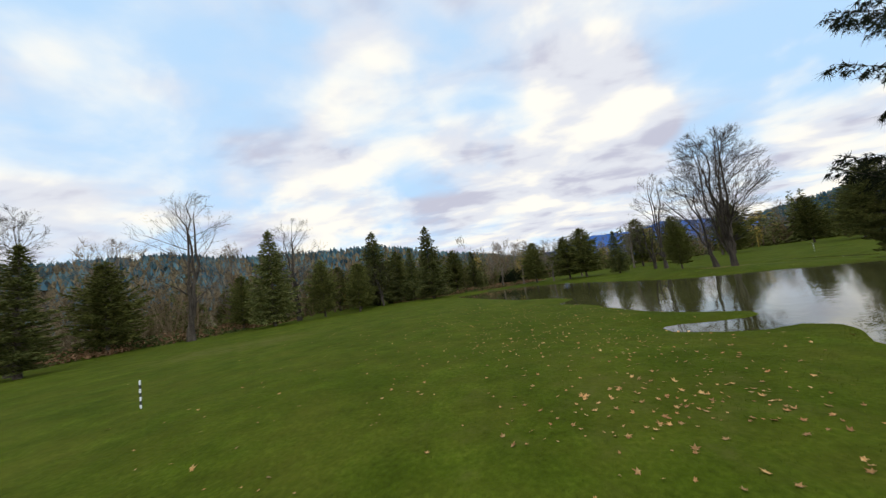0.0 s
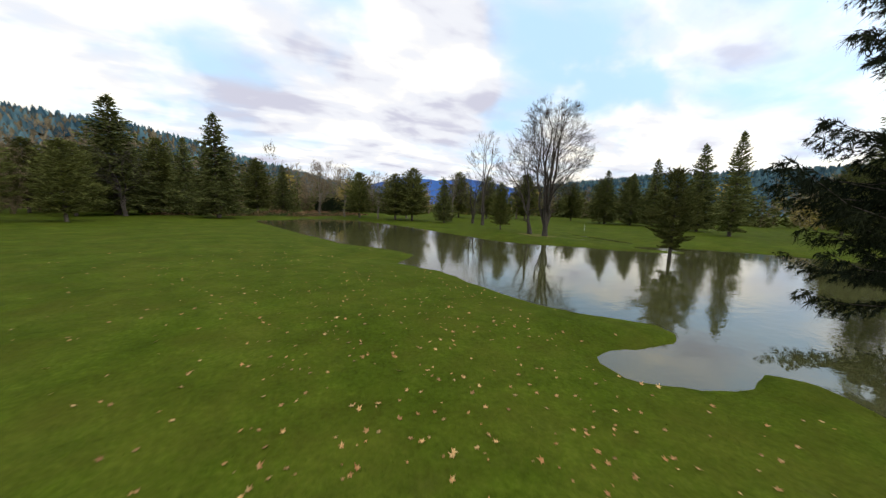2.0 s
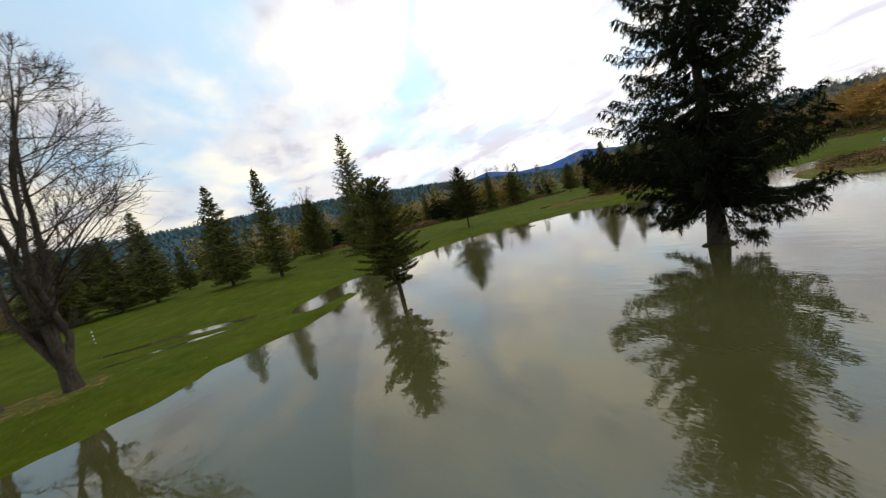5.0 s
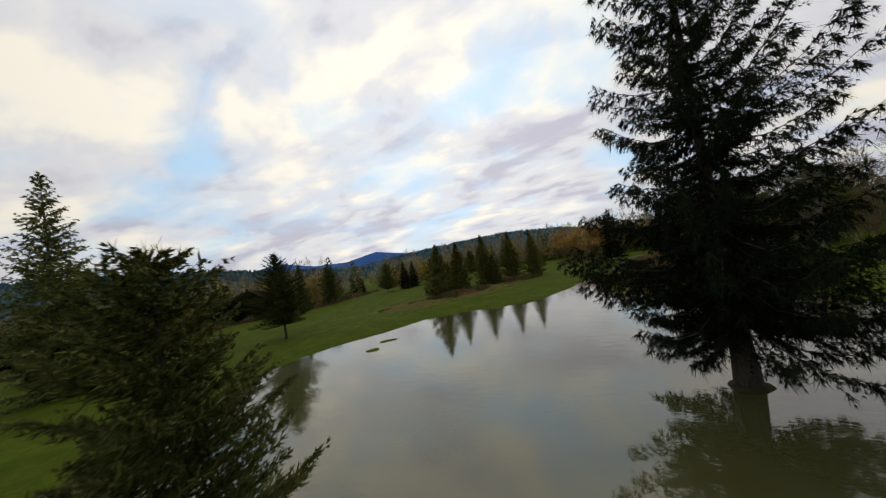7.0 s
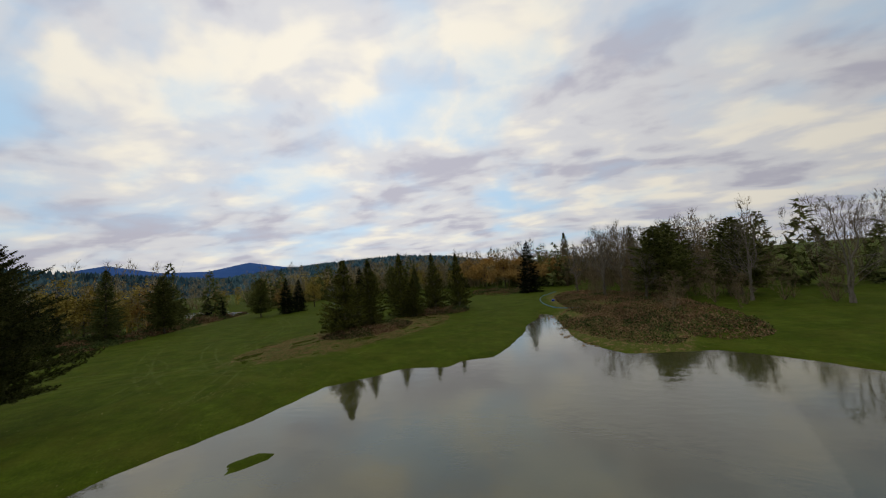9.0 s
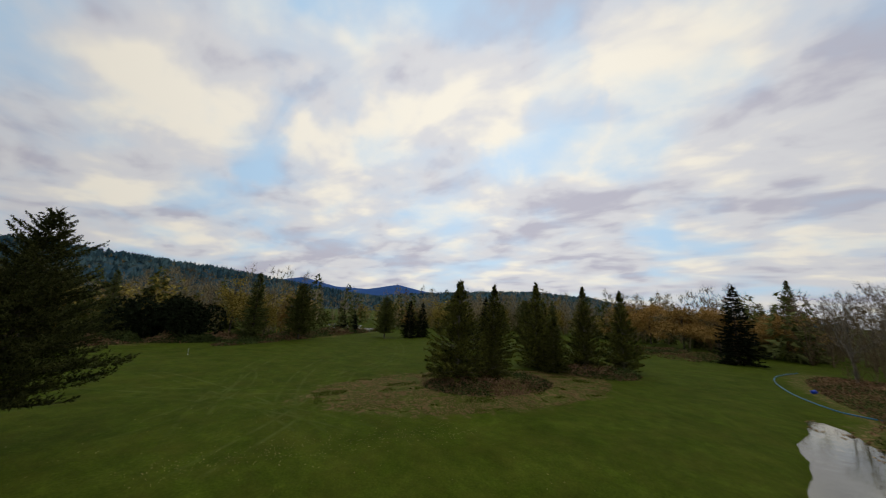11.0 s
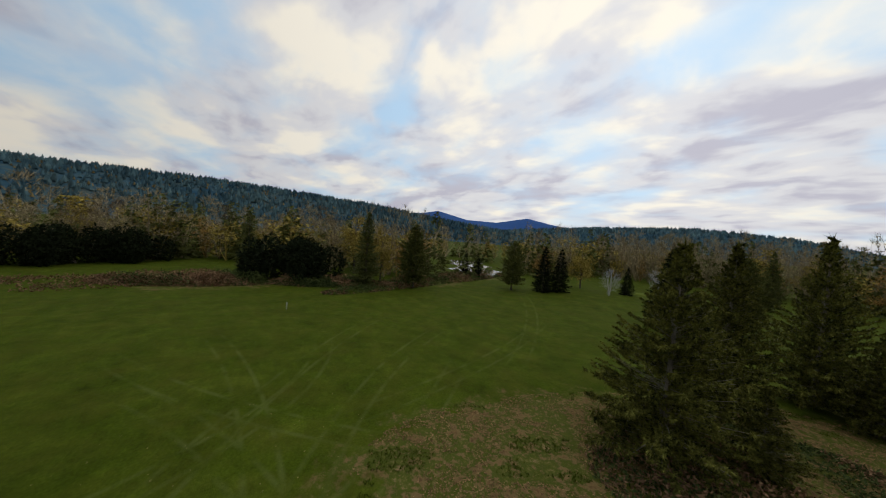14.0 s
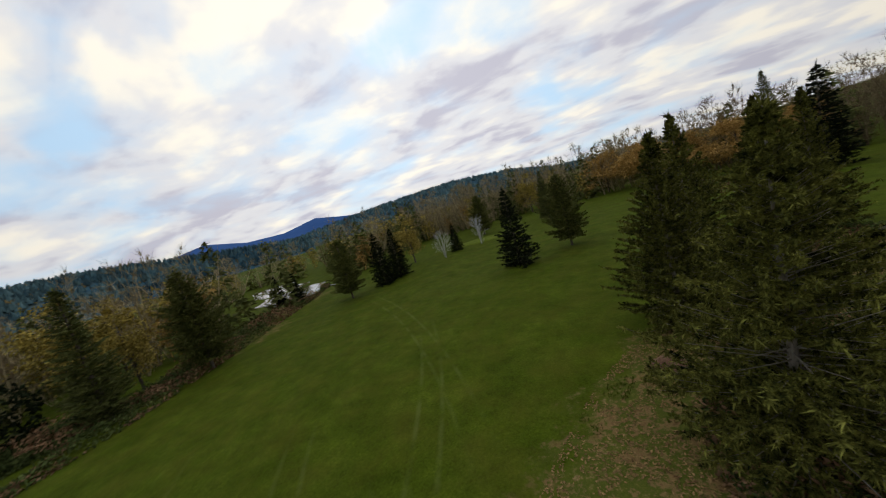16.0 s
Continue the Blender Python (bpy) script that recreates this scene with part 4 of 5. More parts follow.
# firs and pines along the fairways: a few kinds, repeated
fir = conifer("fir_tree", "dark green fir at the edge of the fairway", 18, 4.0, 1.5, (M_FIR, M_BARK), 31, whorl=0.42, per=9, fol=12, swid=0.17, k=4, droop=0.22, rise=0.3, power=0.8, ragged=0.35, hang=0.3, ns=2, splay=0.35, lump=0.12)
stand(fir, 88, 43.5, 0, 1.05)
fat = conifer("pine_tree", "bushy olive pine at the edge of the fairway", 14, 3.7, 1.7, (M_PINE, M_BARK), 32, whorl=0.38, per=8, fol=12, swid=0.16, k=4, droop=0.0, rise=0.45, power=0.62, ragged=0.4, bulge=0.2, ns=2, splay=0.45, lump=0.2)
stand(fat, -51, 83, 0, 0.96)
slim = conifer("fir_tree", "narrow fir with an open top", 19, 2.9, 1.3, (M_FIR, M_BARK), 33, whorl=0.42, per=8, fol=11, swid=0.16, k=4, droop=0.15, rise=0.4, power=0.7, ragged=0.5, ns=2, splay=0.4, lump=0.15)
stand(slim, 79.4, 35.0, 0, 1.0)
dark = conifer("spruce_tree", "dark pyramidal spruce on the fairway", 10, 2.8, 0.5, (M_SPRUCE, M_BARK), 34, whorl=0.36, per=8, fol=9, swid=0.17, k=3, droop=0.25, rise=0.2, power=0.92, ragged=0.2, ns=2, splay=0.35, lump=0.12)
stand(dark, 102, -76, 0, 1.0)
tall = conifer("fir_tree", "tall fir with a dense skirt and open top", 24.5, 5.0, 0.9, (M_FIR, M_BARK), 35, whorl=0.42, per=9, fol=14, swid=0.16, k=4, droop=0.12, rise=0.35, power=0.8, ragged=0.45, hang=0.35, ns=3, splay=0.5, slen=1.6, lump=0.3, gaps=0.4, tuft=0.07, bulge=0.1)
stand(tall, 84, 18)
for t, x, y, s, w, lab in ((fir, 95.7, 62.5, 0.8, 1.1, ""), (fir, 97.5, 57.5, 1.0, 1.0, ""), (fat, 101, 66, 1.0, 1.1, ""), (fat, 93, 70, 0.9, 1.2, ""), (fat, 106, 25, 1.06, 1, ""),
                      (fir, 116.6, 24, 0.93, 1.1, ""), (fir, 115, 56, 0.6, 1, ""), (fir, 92, 68, 0.85, 1.2, ""), (fat, 98, 84, 0.9, 1.1, ""), (fat, 85, 93, 1.1, 1.2, ""), (fat, 72, 98, 1.0, 1.2, ""), (fat, 66, 106, 1.1, 1.2, ""),
                      (slim, -51.7, 40, 0.85, 1.3, "thin scruffy fir by the rough"), (fat, -62, 60.6, 1.2, 1, ""), (fir, -39, 75, 1.22, 1, ""), (fat, -31.5, 86, 1.07, 0.9, ""), (fat, -37, 116, 1.1, 1, ""), (fat, -22.3, 86, 0.9, 1, ""),
                      (fir, -22, 110, 1.38, 1.3, "broad dark fir behind a bare tree"), (fat, -26, 102, 1.0, 1, ""), (fat, -15.7, 118, 1.3, 1, ""), (fir, -10, 111, 1.0, 0.9, ""), (fir, -3.2, 100, 1.24, 1.05, ""), (fat, 5, 118, 1.1, 1, ""), (fir, 12, 122, 0.8, 1, ""),
                      (fir, 43.5, 79.5, 0.58, 1, ""), (fat, 43.5, 58.8, 0.63, 0.8, "small pine on a thin straight trunk"), (fat, 36, 92, 0.85, 1.2, ""), (fat, 30, 104, 0.9, 1.2, ""), (fat, 39, 88, 0.95, 1.1, ""),
                      (fat, 106, -70, 0.78, 1, ""), (dark, 100.5, -80, 0.98, 1, ""), (fat, 113, -48.2, 0.9, 1, ""), (slim, 115.6, -39, 0.75, 1.3, ""), (dark, 75.2, -68.2, 1.1, 1, ""), (fat, 67.6, -73.6, 0.78, 1, ""), (dark, 28.5, -88, 1.55, 1.0, "big dark spruce beyond the flooded bank"), (dark, 124.8, -77, 0.7, 1, ""), (dark, 127.8, -75, 0.72, 1, ""), (dark, 92, -95, 0.65, 1, ""),
                      (fat, 9, -51, 0.98, 1.3, ""), (fat, 3, -59, 1.06, 1.2, ""), (fat, -4, -50, 1.0, 1.3, ""), (fat, 88, -112, 0.8, 1, ""), (fir, 70, -112, 0.7, 1, ""), (slim, -20, -130, 1.1, 1, ""), (slim, 2, -150, 1.2, 1, ""), (slim, 137, -22, 0.7, 1.1, ""), (fir, 165, -8, 0.75, 1, "")):
    copy_at(t, x, y, random.uniform(0, 360), s, lab, wide=w * (1.18 if x < 45 and y > 35 else 1))

# bare tree in front of the broad fir, small birches, trees on the brushy bank
copy_at(maple_b, -19.5, 104, 20, 0.95, "bare pale tree in front of a fir")
birch = bare_tree("birch_tree", "small bare white-stemmed birch clump", 6.2, 26, 2.4, stems=6, thick=0.07, kids=(5, 4, 3), twigs=2, material=M_BIRCH, tlen=0.4, twid=0.018, low=0.1)
stand(birch, 93.3, -89.3)
copy_at(birch, 86.3, -97, 80, 1.1)
copy_at(maple_c, 170, -20, 75, 0.7, "slim pale leafless tree beside a green")
snag = bare_tree("alder_tree", "leafless alder with a rounded twiggy crown", 16, 27, 5.5, stems=3, material=M_ALDER, thick=0.20, kids=(9, 7, 4), twigs=3, tlen=0.7, twid=0.022, low=0.12)
stand(snag, 16, -60)
for x, y, s in ((10, -66, 1.0), (7, -57, 0.85), (4, -72, 1.0), (12, -50, 0.6), (-4, -66, 1.0), (18, -74, 0.8), (0, -42, 0.8), (-6, -34, 0.9), (8, -84, 1.0), (84, 96, 1.0), (-70, 70, 1.5), (-72, 48, 1.6), (-60, 92, 1.5), (-48, 100, 1.4), (33, 97, 0.8), (27, 109, 0.9), (42, 98, 0.85), (21, 114, 0.95), (60, 101, 0.9)):
    copy_at(snag, x, y, random.uniform(0, 360), s)

# the clump of cedars on its litter mound
cedar = conifer("cedar_tree", "dense yellow-green cedar with bare drooping twigs", 12.3, 4.5, 0.15, (M_CEDAR, M_STICK), 41, whorl=0.28, per=11, fol=19, swid=0.065, k=7, droop=-0.04, rise=0.45, power=1.22, ragged=0.18, hang=-0.2, bulge=0.04, ns=4, splay=0.7, slen=1.1, curtain=0.4, bare=0.3, tuft=0.05, trunk=0.17, blen=0.2, lump=0.2)
cedar_b = conifer("cedar_tree", "dense yellow-green cedar further back in the clump", 12.0, 4.1, 0.15, (M_CEDAR, M_STICK), 42, whorl=0.32, per=10, fol=15, swid=0.09, k=5, droop=-0.04, rise=0.45, power=1.15, ragged=0.18, hang=-0.2, bulge=0.06, ns=4, splay=0.75, slen=1.2, curtain=0.3, bare=0.06, tuft=0.06, blen=0.22, lump=0.3)
stand(cedar_b, 59.6, -51.5, 0, 1.08, wide=0.95)
cedar_b["group"] = "cedar clump"
stand(cedar, 63.8, -33.0, 0, 0.91, wide=1.12)
for t, x, y, s, w in ((cedar_b, 63.6, -43.5, 0.98, 0.98), (cedar, 60.3, -35.2, 0.36, 1.2), (cedar_b, 53.0, -54.5, 1.05, 0.8), (cedar_b, 48.0, -58.0, 1.02, 0.8), (cedar_b, 56.5, -49.0, 0.62, 1.2)):
    c = copy_at(t, x, y, random.uniform(0, 360), s, wide=w)
    c["group"] = "cedar clump"
cedar["group"] = "cedar clump"

# orange willows beyond the fairway, yellow trees by the pond
willow = leafy_tree("willow_tree", "round orange-brown willow with bare twigs", 11.5, 6.5, 51, M_WILLOW, M_BARK, n=2400, slen=1.2, swid=0.12, base=0.28, k=3)
stand(willow, 42, -131, 0, 1.1)
for x, y, s in ((34, -122, 1.0), (27, -114, 1.0), (17, -112, 0.9), (50, -140, 1.1), (10, -122, 0.9)):
    copy_at(willow, x, y, random.uniform(0, 360), s)
gold = leafy_tree("aspen_tree", "tree with thin yellowing leaves", 13, 3.4, 52, M_GOLD, M_BARK, n=2300, slen=0.4, swid=0.24, base=0.25, k=2)
stand(gold, 121.2, -45, 0, 0.8)
for x, y, s in ((137.3, -45.5, 1.15), (141, -53, 1.0), (102.3, -92.5, 0.85), (171, 9, 0.9), (-33, 118, 0.9), (34, 132, 1.0), (160, -36, 0.9), (92, -124, 0.9), (75, -140, 1.1), (66, -150, 1.0)):
    copy_at(gold, x, y, random.uniform(0, 360), s)


# ---------------------------------------------------------------- shrubs and brush
def bush(name, label, rx, ry, h, n, material, seed, leaf=0.45, lumps=9):
    """A rounded evergreen bush: a few stems and several swelling lumps of leaves."""
    rng = np.random.default_rng(seed)
    thing = new(name)
    tb, P = Tubes(), []
    for i in range(lumps):
        a, q = rng.uniform(0, 6.283), math.sqrt(rng.uniform(0, 0.7))
        c = np.array((math.cos(a) * rx * q, math.sin(a) * ry * q, h * rng.uniform(0.3, 0.62) * (1.15 - 0.4 * q)))
        r = np.array((rx * 0.42, ry * 0.42, h * 0.38)) * rng.uniform(0.8, 1.1)
        d = rng.normal(0, 1, (n // lumps, 3))
        d /= np.linalg.norm(d, axis=1, keepdims=True)
        P.append(c + d * r * rng.uniform(0.75, 1.05, (n // lumps, 1)))
        tb.add([(c[0] * 0.3, c[1] * 0.3, -0.2), tuple(c * (0.7, 0.7, 0.6)), tuple(c)], [0.10, 0.06, 0.02], 4)
    P = np.concatenate(P)
    P[:, 2] = np.maximum(P[:, 2], 0.05)
    V, F = sprays(P, rng.normal(0, 1, (len(P), 3)) + (0, 0, 0.3), np.full(len(P), leaf), np.full(len(P), leaf * 0.45), 2, rng, 0.6, 1.0)
    part("branchwork", tb.mesh("branchwork", M_BARK), thing)
    tagged(part("crown", mesh_np("crown", V, F, material), thing), kind="stuff")
    return tagged(thing, label, "bush")


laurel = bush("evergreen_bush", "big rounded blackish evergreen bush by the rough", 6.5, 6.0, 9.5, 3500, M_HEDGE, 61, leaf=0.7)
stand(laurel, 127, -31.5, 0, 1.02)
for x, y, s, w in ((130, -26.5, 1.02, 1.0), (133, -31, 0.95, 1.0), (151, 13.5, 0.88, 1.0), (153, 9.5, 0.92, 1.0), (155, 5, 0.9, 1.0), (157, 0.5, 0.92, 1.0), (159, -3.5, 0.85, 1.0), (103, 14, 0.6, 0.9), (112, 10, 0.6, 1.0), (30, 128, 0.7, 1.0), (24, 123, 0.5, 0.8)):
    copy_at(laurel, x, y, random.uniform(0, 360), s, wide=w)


def brush(name, label, cx, cy, a, b, ang, n, h, materials, seed, leaf=0.3):
    """Low tangled growth over an oval patch of ground."""
    rng = np.random.default_rng(seed)
    for i, ma in enumerate(materials):
        u, r = rng.uniform(0, 6.283, n), np.sqrt(rng.uniform(0, 1, n))
        c, s = math.cos(radians(ang)), math.sin(radians(ang))
        lx, ly = np.cos(u) * r * a, np.sin(u) * r * b
        x, y = cx + lx * c - ly * s, cy + lx * s + ly * c
        top = h * (0.35 + 0.65 * np.clip(0.5 + wobble(x, y, 2.2, seed + i), 0, 1.2)) * np.clip((1 - r) * 4, 0.15, 1)
        keep = (shore_distance(x, y) > -0.3) & (wobble(x, y, 3.1, seed * 2.0 + 3 * i) > -0.35)
        x, y, top = x[keep], y[keep], top[keep]
        P = np.stack([x, y, ground_z(x, y) + top * rng.uniform(0.25, 1.0, len(x))], 1)
        V, F = sprays(P, rng.normal(0, 1, (len(P), 3)) * (1, 1, 0.6) + (0, 0, 0.15), np.full(len(P), leaf), np.full(len(P), leaf * 0.4), 2, rng, 0.7, 0.8)
        tagged(new(name, mesh_np(name, V, F, ma)), label, "brush", kind="stuff")


brush("bramble_thicket", "russet and green brambles on the flooded bank", 17, -50, 10, 31, 0, 11000, 1.15, (M_BRAMBLE, M_BRAMBLE, M_IVY), 1, 0.26)
brush("bramble_thicket", "low russet brambles by the water's edge", 24.6, -33, 6.6, 14, 0, 6500, 0.6, (M_BRAMBLE, M_IVY), 10, 0.22)
brush("bramble_patch", "brambles spilling from under the cedars", 60.5, -35, 8, 5, 57, 5000, 0.9, (M_IVY, M_BRAMBLE), 2, 0.24)
brush("bramble_patch", "brambles at the far end of the cedar clump", 51.5, -54, 6, 5, 20, 2500, 1.2, (M_BRAMBLE, M_IVY), 3)
brush("bramble_hedge", "long low bramble hedge along the fairway", 121, -62, 4.5, 34, 17, 7000, 1.8, (M_IVY, M_BRAMBLE), 4, 0.4)
brush("bramble_hedge", "bramble bank at the foot of dark bushes", 127.4, -12.5, 4.8, 13.5, -15, 5000, 2.0, (M_BRAMBLE, M_BRAMBLE, M_IVY), 5, 0.4)
brush("bramble_hedge", "tangled brambles below the evergreen bushes", 121.5, -33, 4.5, 10, -22, 4500, 1.7, (M_IVY, M_IVY, M_BRAMBLE), 11, 0.4)
brush("bramble_hedge", "low brown growth along the rough", 128, 6, 6, 20, 0, 3000, 1.2, (M_BRAMBLE,), 6, 0.4)
brush("rough_grass", "tall tawny rough behind the flood", 10, 116, 28, 7, 8, 5000, 1.2, (M_BRAMBLE, M_IVY), 7, 0.5)
brush("rough_grass", "brown undergrowth below bare woods", -62, 72, 34, 9, 58, 6000, 2.2, (M_BRAMBLE, M_IVY), 8, 0.6)
brush("rough_grass", "rough growth beside the fairway", 38, -100, 10, 16, 20, 2500, 1.0, (M_BRAMBLE, M_IVY), 9, 0.4)


# ---------------------------------------------------------------- far woods
def template(kind, seed):
    """A light tree for the woods, 1 m high: vertex rows and quads."""
    rng = np.random.default_rng(seed)
    if kind == "fir":
        n = 85
        f = rng.uniform(0.05, 1, n) ** 1.25
        a, r = rng.uniform(0, 6.283, n), 0.17 * (1 - f) ** 0.8 * rng.uniform(0.4, 1.1, n) + 0.004
        P = np.stack([np.cos(a) * r, np.sin(a) * r, f], 1)
        D = np.stack([np.cos(a), np.sin(a), rng.uniform(-0.7, 0.2, n)], 1)
        V, F = needles(P, D, 0.05 + 0.10 * (1 - f), 0.02 + 0.038 * (1 - f), 4, rng, 0.55)
    elif kind == "bare":
        n = 64
        f = rng.uniform(0.10, 0.97, n)
        a, r = rng.uniform(0, 6.283, n), 0.20 * np.sin(np.clip((1.0 - f) / 0.85, 0.03, 1) * 2.7) * rng.uniform(0.1, 1, n)
        P = np.stack([np.cos(a) * r, np.sin(a) * r, f - 0.1], 1)
        D = np.stack([np.cos(a) * 0.35, np.sin(a) * 0.35, rng.uniform(0.8, 1.6, n)], 1)
        V, F = needles(P, D, np.full(n, 0.15), np.full(n, 0.0045), 1, rng, 0.2)
        V1, F1 = needles(P + D * 0.04, D, np.full(n, 0.075), np.full(n, 0.0038), 7, rng, 0.6)
        D = np.concatenate([[(0, 0, 1.0)], rng.normal(0, 0.16, (4, 3)) + (0, 0, 1)])
        V2, F2 = needles(np.zeros((5, 3)) + (0, 0, -0.02), D, np.full(5, 0.85), np.full(5, 0.013), 1, rng, 0.02)
        V, F = np.concatenate([V, V1, V2]), np.concatenate([F, F1 + len(V), F2 + len(V) + len(V1)])
    else:
        n = 170
        c = rng.normal(0, 1, (9, 3)) * (0.10, 0.10, 0.2) + (0, 0, 0.58)
        P = c[rng.integers(0, 9, n)] + rng.normal(0, 1, (n, 3)) * (0.055, 0.055, 0.075)
        P[:, 2] = np.clip(P[:, 2], 0.12, 0.98)
        V, F = needles(P, rng.normal(0, 1, (n, 3)), np.full(n, 0.06), np.full(n, 0.036), 2, rng, 0.7)
        D = rng.normal(0, 0.2, (4, 3)) + (0, 0, 1)
        V2, F2 = needles(np.zeros((4, 3)) + (0, 0, -0.02), D, np.full(4, 0.8), np.full(4, 0.025), 1, rng, 0.02)
        V, F = np.concatenate([V, V2]), np.concatenate([F, F2 + len(V)])
    return V, F


def scatter(name, label, kind, material, X, Y, Z, H, seed, wide=1.0):
    rng = np.random.default_rng(seed)
    temps = [template(kind, seed + i) for i in range(4)]
    Vs, Fs, base = [], [], 0
    for x, y, z, h in zip(X, Y, Z, H):
        V, F = temps[rng.integers(4)]
        a = rng.uniform(0, 6.283)
        c, s, w = math.cos(a), math.sin(a), h * wide * rng.uniform(0.8, 1.25)
        Vs.append(np.stack([(V[:, 0] * c - V[:, 1] * s) * w + x, (V[:, 0] * s + V[:, 1] * c) * w + y, V[:, 2] * h + z], 1))
        Fs.append(F + base)
        base += len(V)
    if Vs:
        me = mesh_np(name, np.concatenate(Vs), np.concatenate(Fs), material)
        tagged(new(name, me), label, "woods", kind="stuff")


EDGE_YAW = [-180, -165, -150, -135, -120, -105, -90, -70, -45, -20, 0, 25, 45, 75, 110, 140, 150, 165, 180]
EDGE_R = [142, 170, 175, 128, 116, 140, 118, 112, 128, 124, 112, 112, 112, 112, 95, 85, 88, 104, 142]


def wood_sites(n, depth, seed, yaw0=-180, yaw1=180):
    rng = np.random.default_rng(seed)
    ya = rng.uniform(yaw0, yaw1, n)
    r = np.interp(ya, EDGE_YAW, EDGE_R) + depth * rng.uniform(0, 1, n) ** 1.4
    x, y = 30 - np.sin(np.radians(ya)) * r, 20 + np.cos(np.radians(ya)) * r
    keep = (shore_distance(x, y) > 3) & (blob(x, y, 146, -96, 34, 15, -58) > 1)
    x, y = x[keep], y[keep]
    return x, y, ground_z(x, y), rng


for kind, ma, n, lo, hi, lab, y0, y1 in (("bare", M_WOOD, 320, 9, 17, "leafless grey-brown woodland", -180, 180), ("bare", M_WOOD, 260, 14, 23, "tall leafless woodland below the hill", -5, 90), ("fir", M_FIR, 260, 8, 17, "mixed dark firs in the woods", -180, 180),
                                         ("bare", M_WOODLIT, 360, 9, 18, "lightened tan leafless trees round the pond", -160, -80), ("fir", M_PINE, 80, 8, 15, "olive firs round the pond", -155, -85), ("leafy", M_GOLD, 90, 7, 13, "yellow trees round the pond", -155, -80), ("bare", M_WOOD, 120, 9, 16, "leafless trees beyond the flood", -55, 5), ("fir", M_PINE, 70, 7, 14, "olive firs beyond the flood", -55, 5), ("fir", M_FIR, 50, 8, 16, "dark firs beyond the flood", -60, 0), ("fir", M_PINE, 110, 9, 16, "olive firs at the wood's edge", -80, 60), ("leafy", M_GOLD, 75, 8, 14, "scattered yellowing trees in the woods", -180, 40), ("leafy", M_WILLOW, 40, 7, 11, "rusty brown trees in the woods", -180, -100),
                                         ("bare", M_WOODLIT, 190, 11, 19, "tall leafless trees behind the willows", -180, -150), ("bare", M_WOOD, 200, 11, 19, "leafless trees behind the brushy bank", 150, 180), ("fir", M_FIR, 30, 9, 15, "dark firs behind the brushy bank", 170, 180), ("fir", M_FIR, 60, 9, 17, "dark firs behind the willows", -180, -145)):
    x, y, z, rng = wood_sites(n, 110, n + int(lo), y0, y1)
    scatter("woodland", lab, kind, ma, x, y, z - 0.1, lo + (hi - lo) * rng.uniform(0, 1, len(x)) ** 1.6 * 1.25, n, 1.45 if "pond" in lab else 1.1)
# thicket of bare shrubs on the brushy bank
rng = np.random.default_rng(71)
x, y = rng.uniform(-8, 17, 110), rng.uniform(-90, -34, 110)
scatter("thicket", "tangled leafless shrubs on the brushy bank", "bare", M_WOOD, x, y, ground_z(x, y), rng.uniform(3.0, 6.8, 110), 72, 1.4)
# poplars far to the south-west, in a tight row
rng = np.random.default_rng(77)
x = rng.uniform(-70, -20, 45)
y = -70 - 0.4 * x + rng.normal(0, 5, 45)
scatter("poplar_row", "row of tall leafless poplars", "bare", M_WOOD, x, y, ground_z(x, y), rng.uniform(13, 18, 45), 78, 0.5)


def hill_trees(name, label, hill, n, lo, hi, seed, material, vmax=0.6):
    """Pointed tree tops all over a hill."""
    rng = np.random.default_rng(seed)
    co = np.array([v.co[:] for v in hill.data.vertices]).reshape(26, 160, 3)
    j, i = rng.uniform(1.5, 26 * vmax, n), rng.uniform(0, 158.9, n)
    j0, i0 = j.astype(int), i.astype(int)
    u, v = (i - i0)[:, None], (j - j0)[:, None]
    P = (co[j0, i0] * (1 - u) + co[j0, i0 + 1] * u) * (1 - v) + (co[j0 + 1, i0] * (1 - u) + co[j0 + 1, i0 + 1] * u) * v
    h = rng.uniform(lo, hi, n)
    w = h * rng.uniform(0.22, 0.42, n)
    ang = rng.uniform(0, 6.283, n)[:, None] + np.arange(5) * 1.2566
    ring = np.stack([P[:, None, 0] + np.cos(ang) * w[:, None] * rng.uniform(0.7, 1.2, (n, 5)), P[:, None, 1] + np.sin(ang) * w[:, None] * rng.uniform(0.7, 1.2, (n, 5)), P[:, None, 2] + (h * 0.12)[:, None] * rng.uniform(0, 2, (n, 5)) + 0 * ang], -1)
    tip = P + np.stack([0 * h, 0 * h, h], 1)
    V = np.concatenate([ring, tip[:, None]], 1).reshape(-1, 3)
    k = np.arange(5)
    F = (np.arange(n)[:, None, None] * 6 + np.stack([k, (k + 1) % 5, 0 * k + 5], 1)[None]).reshape(-1, 3)
    tagged(new(name, mesh_np(name, V, F, material)), label, "woods", kind="stuff")


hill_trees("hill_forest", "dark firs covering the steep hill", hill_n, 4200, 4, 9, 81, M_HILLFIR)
hill_trees("hill_forest", "bare brown trees on the lower slope", hill_n, 5000, 3, 7, 82, M_HILLBARE, 0.40)
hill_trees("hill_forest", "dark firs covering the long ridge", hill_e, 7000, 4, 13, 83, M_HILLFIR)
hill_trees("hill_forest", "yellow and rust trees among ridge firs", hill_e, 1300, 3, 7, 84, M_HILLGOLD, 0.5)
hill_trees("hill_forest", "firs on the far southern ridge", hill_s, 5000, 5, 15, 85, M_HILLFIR)


